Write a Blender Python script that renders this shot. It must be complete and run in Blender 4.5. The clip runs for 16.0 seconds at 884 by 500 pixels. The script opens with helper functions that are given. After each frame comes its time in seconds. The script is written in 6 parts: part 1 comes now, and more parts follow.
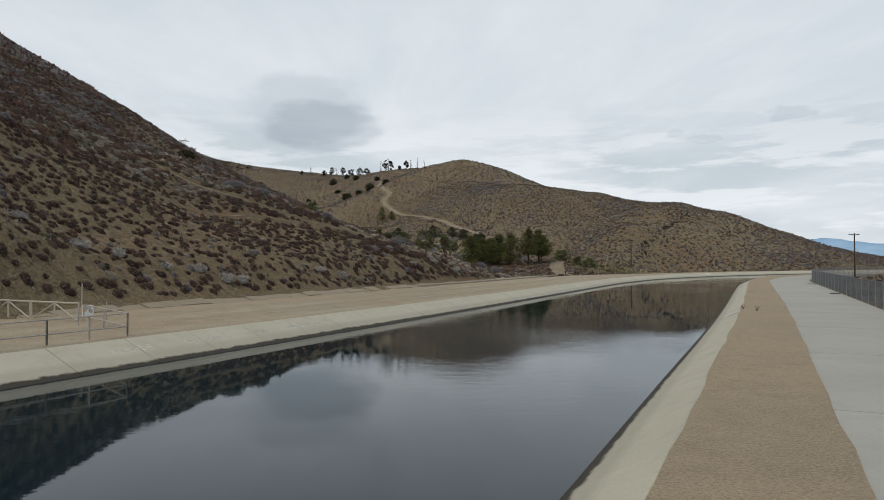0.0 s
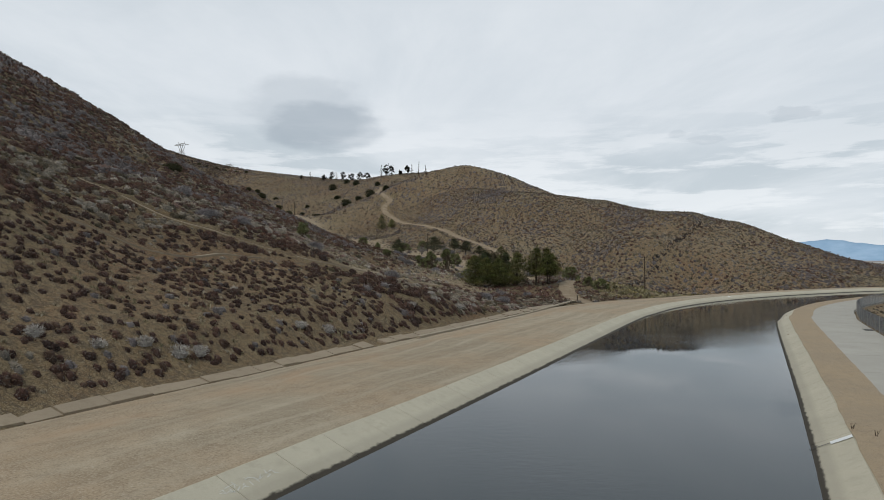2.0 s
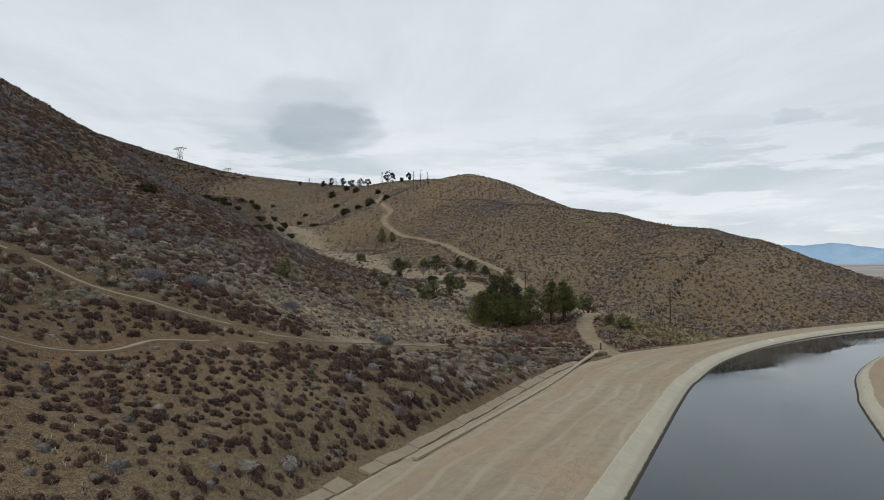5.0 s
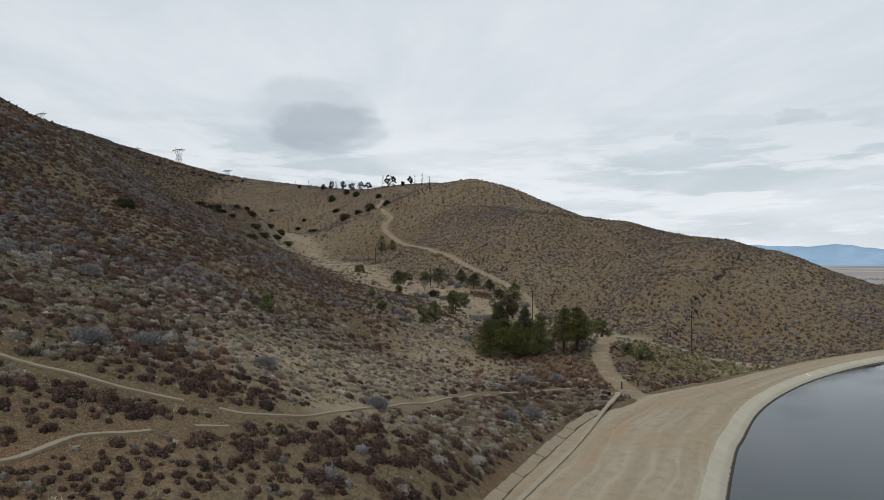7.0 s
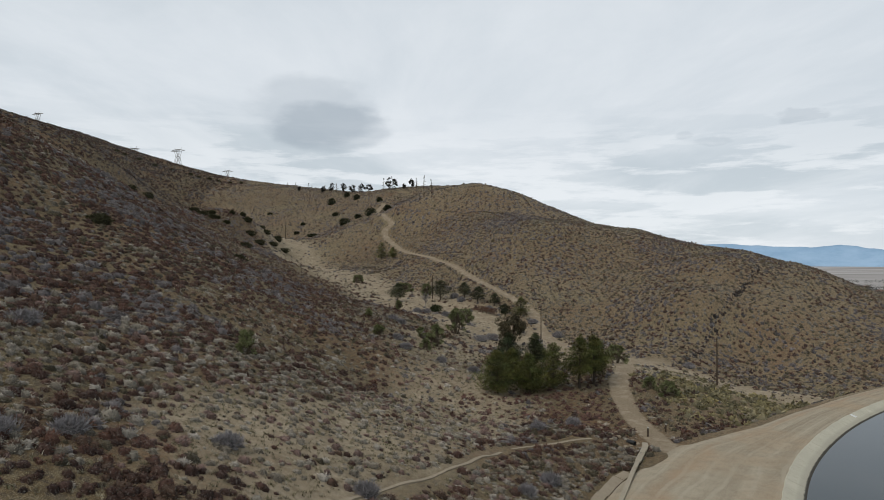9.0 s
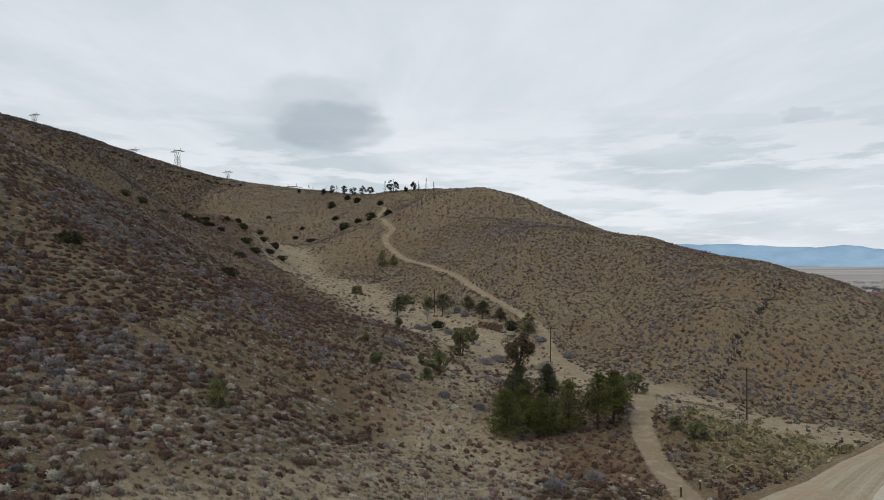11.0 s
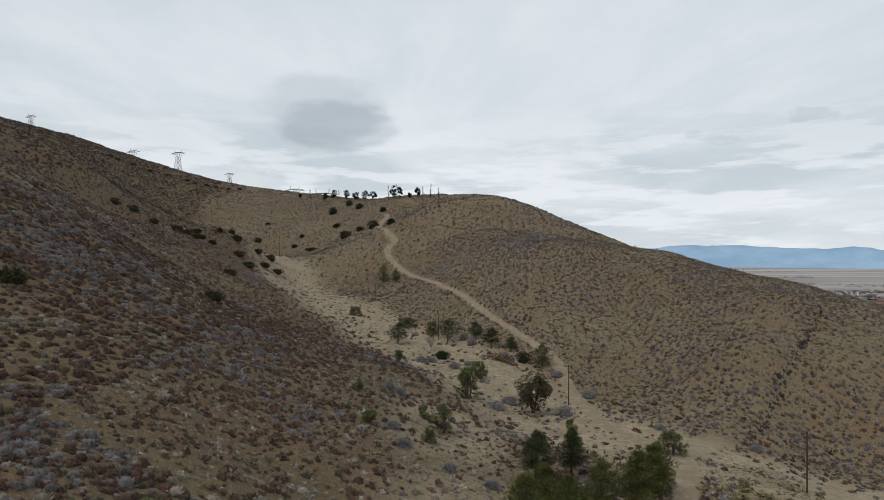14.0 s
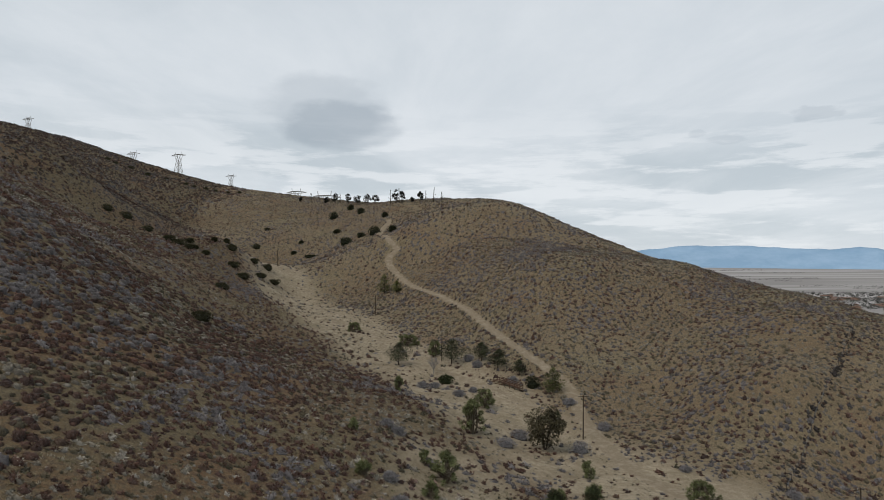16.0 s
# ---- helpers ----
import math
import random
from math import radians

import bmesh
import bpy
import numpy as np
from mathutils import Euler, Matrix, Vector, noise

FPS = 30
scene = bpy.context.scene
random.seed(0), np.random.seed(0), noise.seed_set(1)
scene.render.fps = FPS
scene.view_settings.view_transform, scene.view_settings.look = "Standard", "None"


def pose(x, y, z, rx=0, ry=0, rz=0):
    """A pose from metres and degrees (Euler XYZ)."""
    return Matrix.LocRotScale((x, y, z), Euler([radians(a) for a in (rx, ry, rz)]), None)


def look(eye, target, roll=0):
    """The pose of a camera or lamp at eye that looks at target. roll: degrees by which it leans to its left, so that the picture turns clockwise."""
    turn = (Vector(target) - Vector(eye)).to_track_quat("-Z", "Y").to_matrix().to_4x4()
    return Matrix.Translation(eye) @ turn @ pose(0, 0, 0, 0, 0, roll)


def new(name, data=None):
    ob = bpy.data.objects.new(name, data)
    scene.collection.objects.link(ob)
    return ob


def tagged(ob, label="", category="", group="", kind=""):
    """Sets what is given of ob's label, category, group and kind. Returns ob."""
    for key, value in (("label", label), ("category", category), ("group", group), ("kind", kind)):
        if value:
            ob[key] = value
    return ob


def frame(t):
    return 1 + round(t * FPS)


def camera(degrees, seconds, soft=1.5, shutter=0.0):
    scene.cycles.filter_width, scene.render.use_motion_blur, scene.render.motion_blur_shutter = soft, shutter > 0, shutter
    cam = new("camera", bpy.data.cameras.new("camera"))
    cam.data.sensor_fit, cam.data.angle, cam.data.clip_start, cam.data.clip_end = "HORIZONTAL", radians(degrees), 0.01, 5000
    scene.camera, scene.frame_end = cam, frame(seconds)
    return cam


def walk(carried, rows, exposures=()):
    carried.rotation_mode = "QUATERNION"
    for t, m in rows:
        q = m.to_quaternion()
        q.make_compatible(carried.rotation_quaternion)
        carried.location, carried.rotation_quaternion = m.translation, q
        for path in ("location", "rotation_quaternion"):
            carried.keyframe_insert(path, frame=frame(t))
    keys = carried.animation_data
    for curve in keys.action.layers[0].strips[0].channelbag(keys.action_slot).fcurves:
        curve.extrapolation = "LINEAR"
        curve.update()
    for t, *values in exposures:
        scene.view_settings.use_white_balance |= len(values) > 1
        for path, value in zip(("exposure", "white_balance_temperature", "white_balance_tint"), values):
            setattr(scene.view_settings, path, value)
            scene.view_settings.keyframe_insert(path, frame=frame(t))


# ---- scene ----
cam = camera(69.0, 16.0, 0.55)
METRES, EYE, TILT, LEAN, TURN = 110.0, 3.5, 0.9, 0.0, 0.0
ROWS = [
    (0.0, 0.0, 0.0, 0.0, 0.0, 0.0, -0.0),
    (0.5, -0.0001, 0.0247, 0.011, 0.03, 0.0, 0.02),
    (1.0, -0.0002, 0.0521, 0.0229, 0.07, 0.02, 0.04),
    (1.5, -0.0003, 0.0779, 0.0341, 0.11, 0.05, 0.03),
    (2.0, -0.0008, 0.1061, 0.0461, 0.14, 0.09, 0.05),
    (2.5, -0.001, 0.1327, 0.0576, 0.17, 0.13, 0.05),
    (3.0, -0.0015, 0.1621, 0.0696, 0.2, 0.16, 0.06),
    (3.5, -0.0017, 0.1892, 0.0812, 0.24, 0.18, 0.02),
    (4.0, -0.0022, 0.2187, 0.0933, 0.27, 0.2, -0.03),
    (6.5, -0.0054, 0.3653, 0.1503, 0.44, 0.22, -0.11),
    (7.0, -0.0059, 0.396, 0.1618, 0.49, 0.22, -0.13),
    (7.5, -0.0066, 0.4244, 0.1724, 0.53, 0.19, -0.19),
    (8.0, -0.0072, 0.4548, 0.1839, 0.57, 0.17, -0.2),
    (8.5, -0.008, 0.4827, 0.1939, 0.61, 0.16, -0.23),
    (9.0, -0.0089, 0.5149, 0.2052, 0.66, 0.14, -0.26),
    (11.5, -0.0115, 0.6613, 0.2586, 0.94, 0.05, -0.3),
    (12.0, -0.012, 0.6923, 0.27, 1.01, 0.04, -0.33),
    (12.5, -0.0127, 0.7216, 0.2804, 1.08, 0.05, -0.35),
    (13.0, -0.0134, 0.7527, 0.292, 1.15, 0.03, -0.36),
    (13.5, -0.0138, 0.7816, 0.3027, 1.23, 0.01, -0.39),
    (14.0, -0.0148, 0.8129, 0.3142, 1.32, 0.01, -0.42),
    (14.5, -0.0155, 0.8421, 0.3244, 1.39, 0.02, -0.4),
    (15.0, -0.0161, 0.8731, 0.336, 1.48, 0.02, -0.4),
    (15.5, -0.0167, 0.9024, 0.3466, 1.56, 0.01, -0.38),
    (16.0, -0.0175, 0.9332, 0.3582, 1.63, -0.01, -0.4),
]
walk(cam, [(t, pose(0, 0, EYE, TILT, LEAN, TURN) @ pose(METRES * x, METRES * y, METRES * z, 90 + pitch, roll, yaw)) for t, x, y, z, yaw, pitch, roll in ROWS],
     [(0.0, 0.0), (13.5, 0.0), (16.0, -0.07)])

# ---- world, sun, exposure ----
def sky_world():
    world = bpy.data.worlds.new("overcast_sky")
    scene.world = world
    world.use_nodes = True
    nt = world.node_tree
    nt.nodes.clear()
    N, L = nt.nodes.new, nt.links.new

    def math_node(op, a, b=None, clamp=False):
        n = N("ShaderNodeMath")
        n.operation, n.use_clamp = op, clamp
        for i, v in enumerate((a, b)):
            if v is None:
                continue
            if isinstance(v, (int, float)):
                n.inputs[i].default_value = v
            else:
                L(v, n.inputs[i])
        return n.outputs[0]

    def ramp(fac, stops, smooth=True):
        n = N("ShaderNodeValToRGB")
        n.color_ramp.interpolation = "EASE" if smooth else "LINEAR"
        while len(n.color_ramp.elements) < len(stops):
            n.color_ramp.elements.new(0.5)
        for e, (p, c) in zip(n.color_ramp.elements, stops):
            e.position, e.color = p, (*c, 1)
        L(fac, n.inputs[0])
        return n.outputs[0]

    def mix(fac, a, b):
        n = N("ShaderNodeMix")
        n.data_type = "RGBA"
        for v, i in ((fac, 0), (a, 6), (b, 7)):
            if isinstance(v, float):
                n.inputs[i].default_value = v
            elif isinstance(v, tuple):
                n.inputs[i].default_value = (*v, 1)
            else:
                L(v, n.inputs[i])
        return n.outputs[2]

    tc = N("ShaderNodeTexCoord")
    sep = N("ShaderNodeSeparateXYZ")
    L(tc.outputs["Generated"], sep.inputs[0])
    dx, dy, dz = sep.outputs
    # cloud deck: directions projected on a high plane
    up = math_node("ADD", math_node("MAXIMUM", dz, 0.0), 0.10)
    px, py = math_node("DIVIDE", dx, up), math_node("DIVIDE", dy, up)
    comb = N("ShaderNodeCombineXYZ")
    L(px, comb.inputs[0]), L(py, comb.inputs[1])

    def deck(scale, detail, rough, off, stretch=1.0, dist=0.0):
        mp = N("ShaderNodeMapping")
        mp.inputs["Location"].default_value = off
        mp.inputs["Rotation"].default_value = (0, 0, 0.35)
        mp.inputs["Scale"].default_value = (scale, scale * stretch, 1)
        L(comb.outputs[0], mp.inputs[0])
        t = N("ShaderNodeTexNoise")
        t.inputs["Scale"].default_value = 1.0
        t.inputs["Detail"].default_value = detail
        t.inputs["Roughness"].default_value = rough
        t.inputs["Distortion"].default_value = dist
        L(mp.outputs[0], t.inputs[0])
        return t.outputs[0]

    big = ramp(deck(0.35, 5, 0.55, (3.1, 1.7, 0), 0.8, 0.6), [(0.40, (0, 0, 0)), (0.60, (1, 1, 1))])
    fine = ramp(deck(1.1, 8, 0.6, (0.4, 5.2, 0), 0.5, 0.4), [(0.38, (0, 0, 0)), (0.66, (1, 1, 1))])
    sky = N("ShaderNodeTexSky")
    sky.sky_type, sky.sun_disc = "NISHITA", False
    sky.sun_elevation, sky.sun_rotation = radians(55), radians(231)
    clear = N("ShaderNodeMix")
    clear.data_type, clear.blend_type = "RGBA", "MULTIPLY"
    clear.inputs[0].default_value = 1.0
    L(sky.outputs[0], clear.inputs[6])
    clear.inputs[7].default_value = (0.10, 0.10, 0.10, 1)
    # the veil of cloud, paler and darker in broad sheets
    veil = mix(big, SKY_DARK, SKY_LIGHT)
    veil = mix(math_node("MULTIPLY", fine, 0.38), veil, SKY_WHITE)
    patch = ramp(deck(0.9, 5, 0.55, (7.7, 2.1, 0), 0.7, 0.5), [(0.40, (0.45, 0.45, 0.45)), (0.60, (1, 1, 1))])
    veil = mix(math_node("MULTIPLY", ramp(dz, [(0.32, (0, 0, 0)), (0.72, (0.76, 0.76, 0.76))]), patch), veil, SKY_TOP)
    # flat banks of cloud near the horizon
    bmap = N("ShaderNodeMapping")
    bmap.inputs["Scale"].default_value = (5.0, 5.0, 34.0)
    L(tc.outputs["Generated"], bmap.inputs[0])
    bank = N("ShaderNodeTexNoise")
    bank.inputs["Scale"].default_value, bank.inputs["Detail"].default_value, bank.inputs["Roughness"].default_value = 1.0, 7.0, 0.6
    L(bmap.outputs[0], bank.inputs[0])
    near_low = ramp(dz, [(0.0, (1, 1, 1)), (0.10, (0.8, 0.8, 0.8)), (0.26, (0, 0, 0))])
    veil = mix(math_node("MULTIPLY", ramp(bank.outputs[0], [(0.47, (0, 0, 0)), (0.58, (0.85, 0.85, 0.85))]), near_low), veil, SKY_WHITE)
    veil = mix(math_node("MULTIPLY", ramp(bank.outputs[0], [(0.34, (0.22, 0.22, 0.22)), (0.47, (0, 0, 0))]), near_low), veil, SKY_DARK)
    low = ramp(dz, [(0.0, (1, 1, 1)), (0.16, (0, 0, 0))])
    veil = mix(math_node("MULTIPLY", low, 0.35), veil, SKY_LOW)

    # single darker clouds hanging under the veil: (azimuth, elevation, half width, rise, drop, weight, raggedness)
    total = None
    az = math_node("ARCTAN2", dx, dy)
    el = math_node("ARCSINE", dz)
    wob = N("ShaderNodeTexNoise")
    wob.inputs["Scale"].default_value = 14.0
    wob.inputs["Detail"].default_value = 7.0
    wmap = N("ShaderNodeMapping")
    wmap.inputs["Scale"].default_value = (1.0, 1.0, 2.6)
    L(tc.outputs["Generated"], wmap.inputs[0])
    L(wmap.outputs[0], wob.inputs[0])
    wv = math_node("MULTIPLY", math_node("SUBTRACT", wob.outputs[0], 0.5), 1.3)
    wisp = N("ShaderNodeTexNoise")
    wisp.inputs["Scale"].default_value, wisp.inputs["Detail"].default_value = 42.0, 6.0
    L(wmap.outputs[0], wisp.inputs[0])
    small = math_node("MULTIPLY", math_node("SUBTRACT", wisp.outputs[0], 0.46), 1.6)
    for a0, e0, wa, we, wd, wt, rag in CLOUDS:
        qa = math_node("DIVIDE", math_node("SUBTRACT", az, radians(a0)), radians(wa))
        de = math_node("SUBTRACT", el, radians(e0))
        qe = math_node("MAXIMUM", math_node("DIVIDE", de, radians(we)), math_node("DIVIDE", de, -radians(wd)))
        r = math_node("ADD", math_node("ADD", math_node("MULTIPLY", qa, qa), math_node("MULTIPLY", qe, qe)), math_node("MULTIPLY", small if we < 1 else wv, rag))
        m = math_node("MULTIPLY", ramp(r, [(0.42, (1, 1, 1)), (1.0, (0, 0, 0))]), wt)
        total = m if total is None else math_node("ADD", total, m, True)
    veil = mix(total, veil, SKY_CLOUD)
    out = mix(0.94, clear.outputs[2], veil)
    bg = N("ShaderNodeBackground")
    bg.inputs["Strength"].default_value = SKY_STRENGTH
    L(out, bg.inputs[0])
    wo = N("ShaderNodeOutputWorld")
    L(bg.outputs[0], wo.inputs[0])


SKY_DARK, SKY_LIGHT, SKY_WHITE = (0.565, 0.63, 0.68), (0.68, 0.735, 0.785), (0.90, 0.93, 0.96)
SKY_LOW, SKY_CLOUD, SKY_STRENGTH = (0.76, 0.82, 0.875), (0.34, 0.40, 0.46), 1.0
SKY_TOP = (0.24, 0.34, 0.41)
CLOUDS = [(-12.0, 13.1, 6.3, 3.1, 3.2, 0.28, 0.9), (-10.7, 11.5, 5.9, 2.7, 2.1, 0.36, 1.1), (28.4, 11.4, 2.2, 0.7, 0.7, 0.26, 1.2),
          (22.3, 9.9, 1.7, 0.5, 0.5, 0.16, 1.2), (20.0, 10.5, 0.9, 0.4, 0.4, 0.16, 1.2)]
sky_world()
sun = new("sun", bpy.data.lights.new("sun", "SUN"))
sun.data.energy, sun.data.angle, sun.data.color = 1.52, radians(25), (1.0, 0.96, 0.9)
sun.matrix_world = look((0, 0, 100), (42, 34, 23))


# ---- materials ----
class Mat:
    """A small helper for node materials."""

    def __init__(self, name, rough=0.9, spec=0.2):
        self.m = bpy.data.materials.new(name)
        self.m.use_nodes = True
        self.nt = self.m.node_tree
        self.b = self.nt.nodes["Principled BSDF"]
        self.b.inputs["Roughness"].default_value = rough
        self.b.inputs["Specular IOR Level"].default_value = spec
        self.geo = None

    def node(self, kind, **props):
        n = self.nt.nodes.new(kind)
        for k, v in props.items():
            n.inputs[k].default_value = v
        return n

    def link(self, a, b):
        self.nt.links.new(a, b)

    def pos(self, scale=(1, 1, 1), rot=0.0, local=False):
        if local:
            src = self.node("ShaderNodeTexCoord").outputs["Object"]
        else:
            if self.geo is None:
                self.geo = self.node("ShaderNodeNewGeometry")
            src = self.geo.outputs["Position"]
        mp = self.node("ShaderNodeMapping", Scale=scale, Rotation=(0, 0, rot))
        self.link(src, mp.inputs[0])
        return mp.outputs[0]

    def noise(self, scale, detail=4, rough=0.55, at=None, dist=0.0):
        n = self.node("ShaderNodeTexNoise", Scale=scale, Detail=detail, Roughness=rough, Distortion=dist)
        self.link(at if at is not None else self.pos(), n.inputs[0])
        return n.outputs[0]

    def ramp(self, fac, stops):
        n = self.nt.nodes.new("ShaderNodeValToRGB")
        while len(n.color_ramp.elements) < len(stops):
            n.color_ramp.elements.new(0.5)
        for e, (p, c) in zip(n.color_ramp.elements, stops):
            c = (c, c, c) if isinstance(c, (int, float)) else c
            e.position, e.color = p, (*c, 1)
        self.link(fac, n.inputs[0])
        return n.outputs[0]

    def mix(self, fac, a, b, mode="MIX"):
        n = self.nt.nodes.new("ShaderNodeMix")
        n.data_type, n.blend_type = "RGBA", mode
        for v, i in ((fac, 0), (a, 6), (b, 7)):
            if isinstance(v, (int, float)):
                n.inputs[i].default_value = v
            elif isinstance(v, tuple):
                n.inputs[i].default_value = (*v, 1)
            else:
                self.link(v, n.inputs[i])
        return n.outputs[2]

    def math(self, op, a, b=0.0, clamp=False):
        n = self.nt.nodes.new("ShaderNodeMath")
        n.operation, n.use_clamp = op, clamp
        for v, i in ((a, 0), (b, 1)):
            if isinstance(v, (int, float)):
                n.inputs[i].default_value = v
            else:
                self.link(v, n.inputs[i])
        return n.outputs[0]

    def attr(self, name):
        n = self.nt.nodes.new("ShaderNodeAttribute")
        n.attribute_name = name
        return n

    def color(self, socket):
        if isinstance(socket, tuple):
            self.b.inputs["Base Color"].default_value = (*socket, 1)
        else:
            self.link(socket, self.b.inputs["Base Color"])
        return self

    def bump(self, height, strength=0.4, distance=0.05):
        n = self.node("ShaderNodeBump", Strength=strength, Distance=distance)
        self.link(height, n.inputs["Height"])
        self.link(n.outputs[0], self.b.inputs["Normal"])
        return self


def ground_material():
    m = Mat("dry_hillside_soil", 0.95, 0.1)
    broad, mid, grit = m.noise(0.018, 5, 0.6), m.noise(0.22, 6, 0.62), m.noise(3.5, 5, 0.7)
    fine = m.noise(11.0, 4, 0.8)
    near = m.mix(m.ramp(broad, [(0.38, 0), (0.62, 1)]), (0.116, 0.076, 0.035), (0.138, 0.098, 0.047))
    near = m.mix(m.ramp(m.noise(0.035, 4, 0.6, m.pos((1, 1, 2))), [(0.46, 0), (0.60, 1)]), near, (0.145, 0.072, 0.032))
    far = m.mix(m.ramp(broad, [(0.38, 0), (0.62, 1)]), (0.200, 0.130, 0.072), (0.245, 0.178, 0.106))
    far = m.mix(m.ramp(m.noise(0.03, 4, 0.6, m.pos((1, 1, 2))), [(0.52, 0), (0.66, 1)]), far, (0.205, 0.118, 0.064))
    far = m.mix(m.ramp(m.noise(0.022, 4, 0.6, m.pos((1, 1.4, 2), 0.6)), [(0.52, 0), (0.66, 0.45)]), far, (0.215, 0.182, 0.100))
    col = m.mix(m.attr("tone").outputs["Fac"], near, far)
    col = m.mix(m.ramp(mid, [(0.35, 0.0), (0.7, 0.45)]), col, (0.095, 0.074, 0.046))
    # dry grass and litter in pale flecks
    col = m.mix(m.ramp(m.noise(1.1, 6, 0.7), [(0.48, 0.0), (0.60, 0.38)]), col, (0.215, 0.176, 0.108))
    col = m.mix(m.ramp(grit, [(0.38, 0.75), (0.5, 0.0)]), col, (0.055, 0.040, 0.026))
    col = m.mix(m.ramp(m.noise(2.3, 4, 0.6), [(0.57, 0.0), (0.66, 0.6)]), col, (0.060, 0.045, 0.032))
    # low dead growth and litter in dark clumps between the shrubs
    low = m.mix(m.attr("tone").outputs["Fac"], (0.050, 0.037, 0.031), (0.085, 0.064, 0.045))
    col = m.mix(m.ramp(m.noise(1.5, 4, 0.65), [(0.51, 0.0), (0.58, 0.55)]), col, low)
    # straw, pebbles and their gaps
    col = m.mix(m.ramp(fine, [(0.52, 0.0), (0.62, 0.55)]), col, (0.330, 0.280, 0.195))
    col = m.mix(m.ramp(fine, [(0.38, 0.7), (0.48, 0.0)]), col, (0.045, 0.034, 0.022))
    grass = m.attr("grass").outputs["Fac"]
    gcol = m.mix(m.ramp(m.noise(0.8, 6, 0.65), [(0.35, 0), (0.65, 1)]), (0.250, 0.194, 0.128), (0.385, 0.314, 0.222))
    gcol = m.mix(m.ramp(fine, [(0.38, 0.6), (0.5, 0.0)]), gcol, (0.110, 0.084, 0.052))
    gcol = m.mix(m.ramp(m.noise(2.6, 5, 0.7), [(0.54, 0.0), (0.64, 0.5)]), gcol, (0.130, 0.098, 0.064))
    col = m.mix(m.math("MULTIPLY", grass, m.ramp(m.noise(0.12, 5, 0.6), [(0.25, 0.35), (0.6, 1.0)])), col, gcol)
    # worn tracks of pale dust, with ragged edges
    bare = m.attr("bare").outputs["Fac"]
    edge = m.math("ADD", bare, m.math("MULTIPLY", m.math("SUBTRACT", m.noise(0.9, 5, 0.65), 0.5), 0.55))
    dust = m.mix(mid, (0.208, 0.156, 0.103), (0.280, 0.220, 0.153))
    dust = m.mix(m.ramp(grit, [(0.36, 0.7), (0.52, 0)]), dust, (0.165, 0.120, 0.076))
    dust = m.mix(m.ramp(fine, [(0.40, 0.5), (0.5, 0)]), dust, (0.130, 0.098, 0.064))
    dust = m.mix(m.ramp(m.noise(0.5, 5, 0.65), [(0.48, 0), (0.62, 0.6)]), dust, (0.320, 0.262, 0.188))
    col = m.mix(m.ramp(edge, [(0.42, 0), (0.62, 1)]), col, dust)
    # banded plain; its pale grey has distance haze painted into the base colour
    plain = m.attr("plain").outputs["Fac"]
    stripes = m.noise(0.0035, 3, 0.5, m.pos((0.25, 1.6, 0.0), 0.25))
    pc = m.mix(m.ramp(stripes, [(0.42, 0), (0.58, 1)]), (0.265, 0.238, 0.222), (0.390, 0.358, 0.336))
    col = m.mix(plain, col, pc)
    m.color(col)
    m.bump(m.math("ADD", m.math("MULTIPLY", mid, 0.5), m.math("MULTIPLY", grit, 0.22)), 0.8, 0.35)
    return m.m


def dirt_material():
    m = Mat("packed_dirt_road", 0.95, 0.1)
    u = m.attr("along").outputs["Fac"]
    v = m.attr("across").outputs["Fac"]
    cb = m.node("ShaderNodeCombineXYZ")
    m.link(m.math("MULTIPLY", u, 0.03), cb.inputs[0]), m.link(v, cb.inputs[1])
    streak = m.noise(0.55, 5, 0.6, cb.outputs[0])
    broad, mid, grit = m.noise(0.07, 5, 0.6), m.noise(0.6, 6, 0.65), m.noise(9.0, 5, 0.75)
    col = m.mix(m.ramp(streak, [(0.36, 0), (0.64, 1)]), (0.262, 0.214, 0.150), (0.352, 0.296, 0.214))
    col = m.mix(m.ramp(broad, [(0.44, 0), (0.62, 0.65)]), col, (0.345, 0.248, 0.158))
    col = m.mix(m.ramp(mid, [(0.45, 0), (0.68, 0.5)]), col, (0.205, 0.158, 0.108))
    col = m.mix(m.ramp(grit, [(0.53, 0), (0.62, 0.5)]), col, (0.44, 0.385, 0.31))
    col = m.mix(m.ramp(grit, [(0.36, 0.6), (0.47, 0)]), col, (0.15, 0.115, 0.08))
    # ruddy run down the middle, and wheel ruts
    mid_run = m.ramp(m.math("ABSOLUTE", m.math("SUBTRACT", m.math("ADD", v, m.math("MULTIPLY", broad, 5.0)), 10.5)), [(0.0, 0.6), (0.35, 0.45), (1.0, 0.0)])
    col = m.mix(m.math("MULTIPLY", mid_run, m.ramp(m.noise(0.16, 5, 0.65), [(0.36, 0.15), (0.62, 1.0)])), col, (0.330, 0.222, 0.138))
    rut = m.math("SINE", m.math("MULTIPLY", m.math("ADD", v, m.math("MULTIPLY", m.noise(0.05, 2, 0.5), 3.0)), 3.6))
    col = m.mix(m.math("MULTIPLY", m.ramp(rut, [(0.72, 0.0), (0.95, 0.4)]), m.ramp(broad, [(0.4, 1.0), (0.6, 0.2)])), col, (0.40, 0.345, 0.262))
    m.color(col)
    m.bump(m.math("ADD", m.math("MULTIPLY", streak, 0.5), m.math("MULTIPLY", grit, 0.2)), 0.6, 0.08)
    return m.m


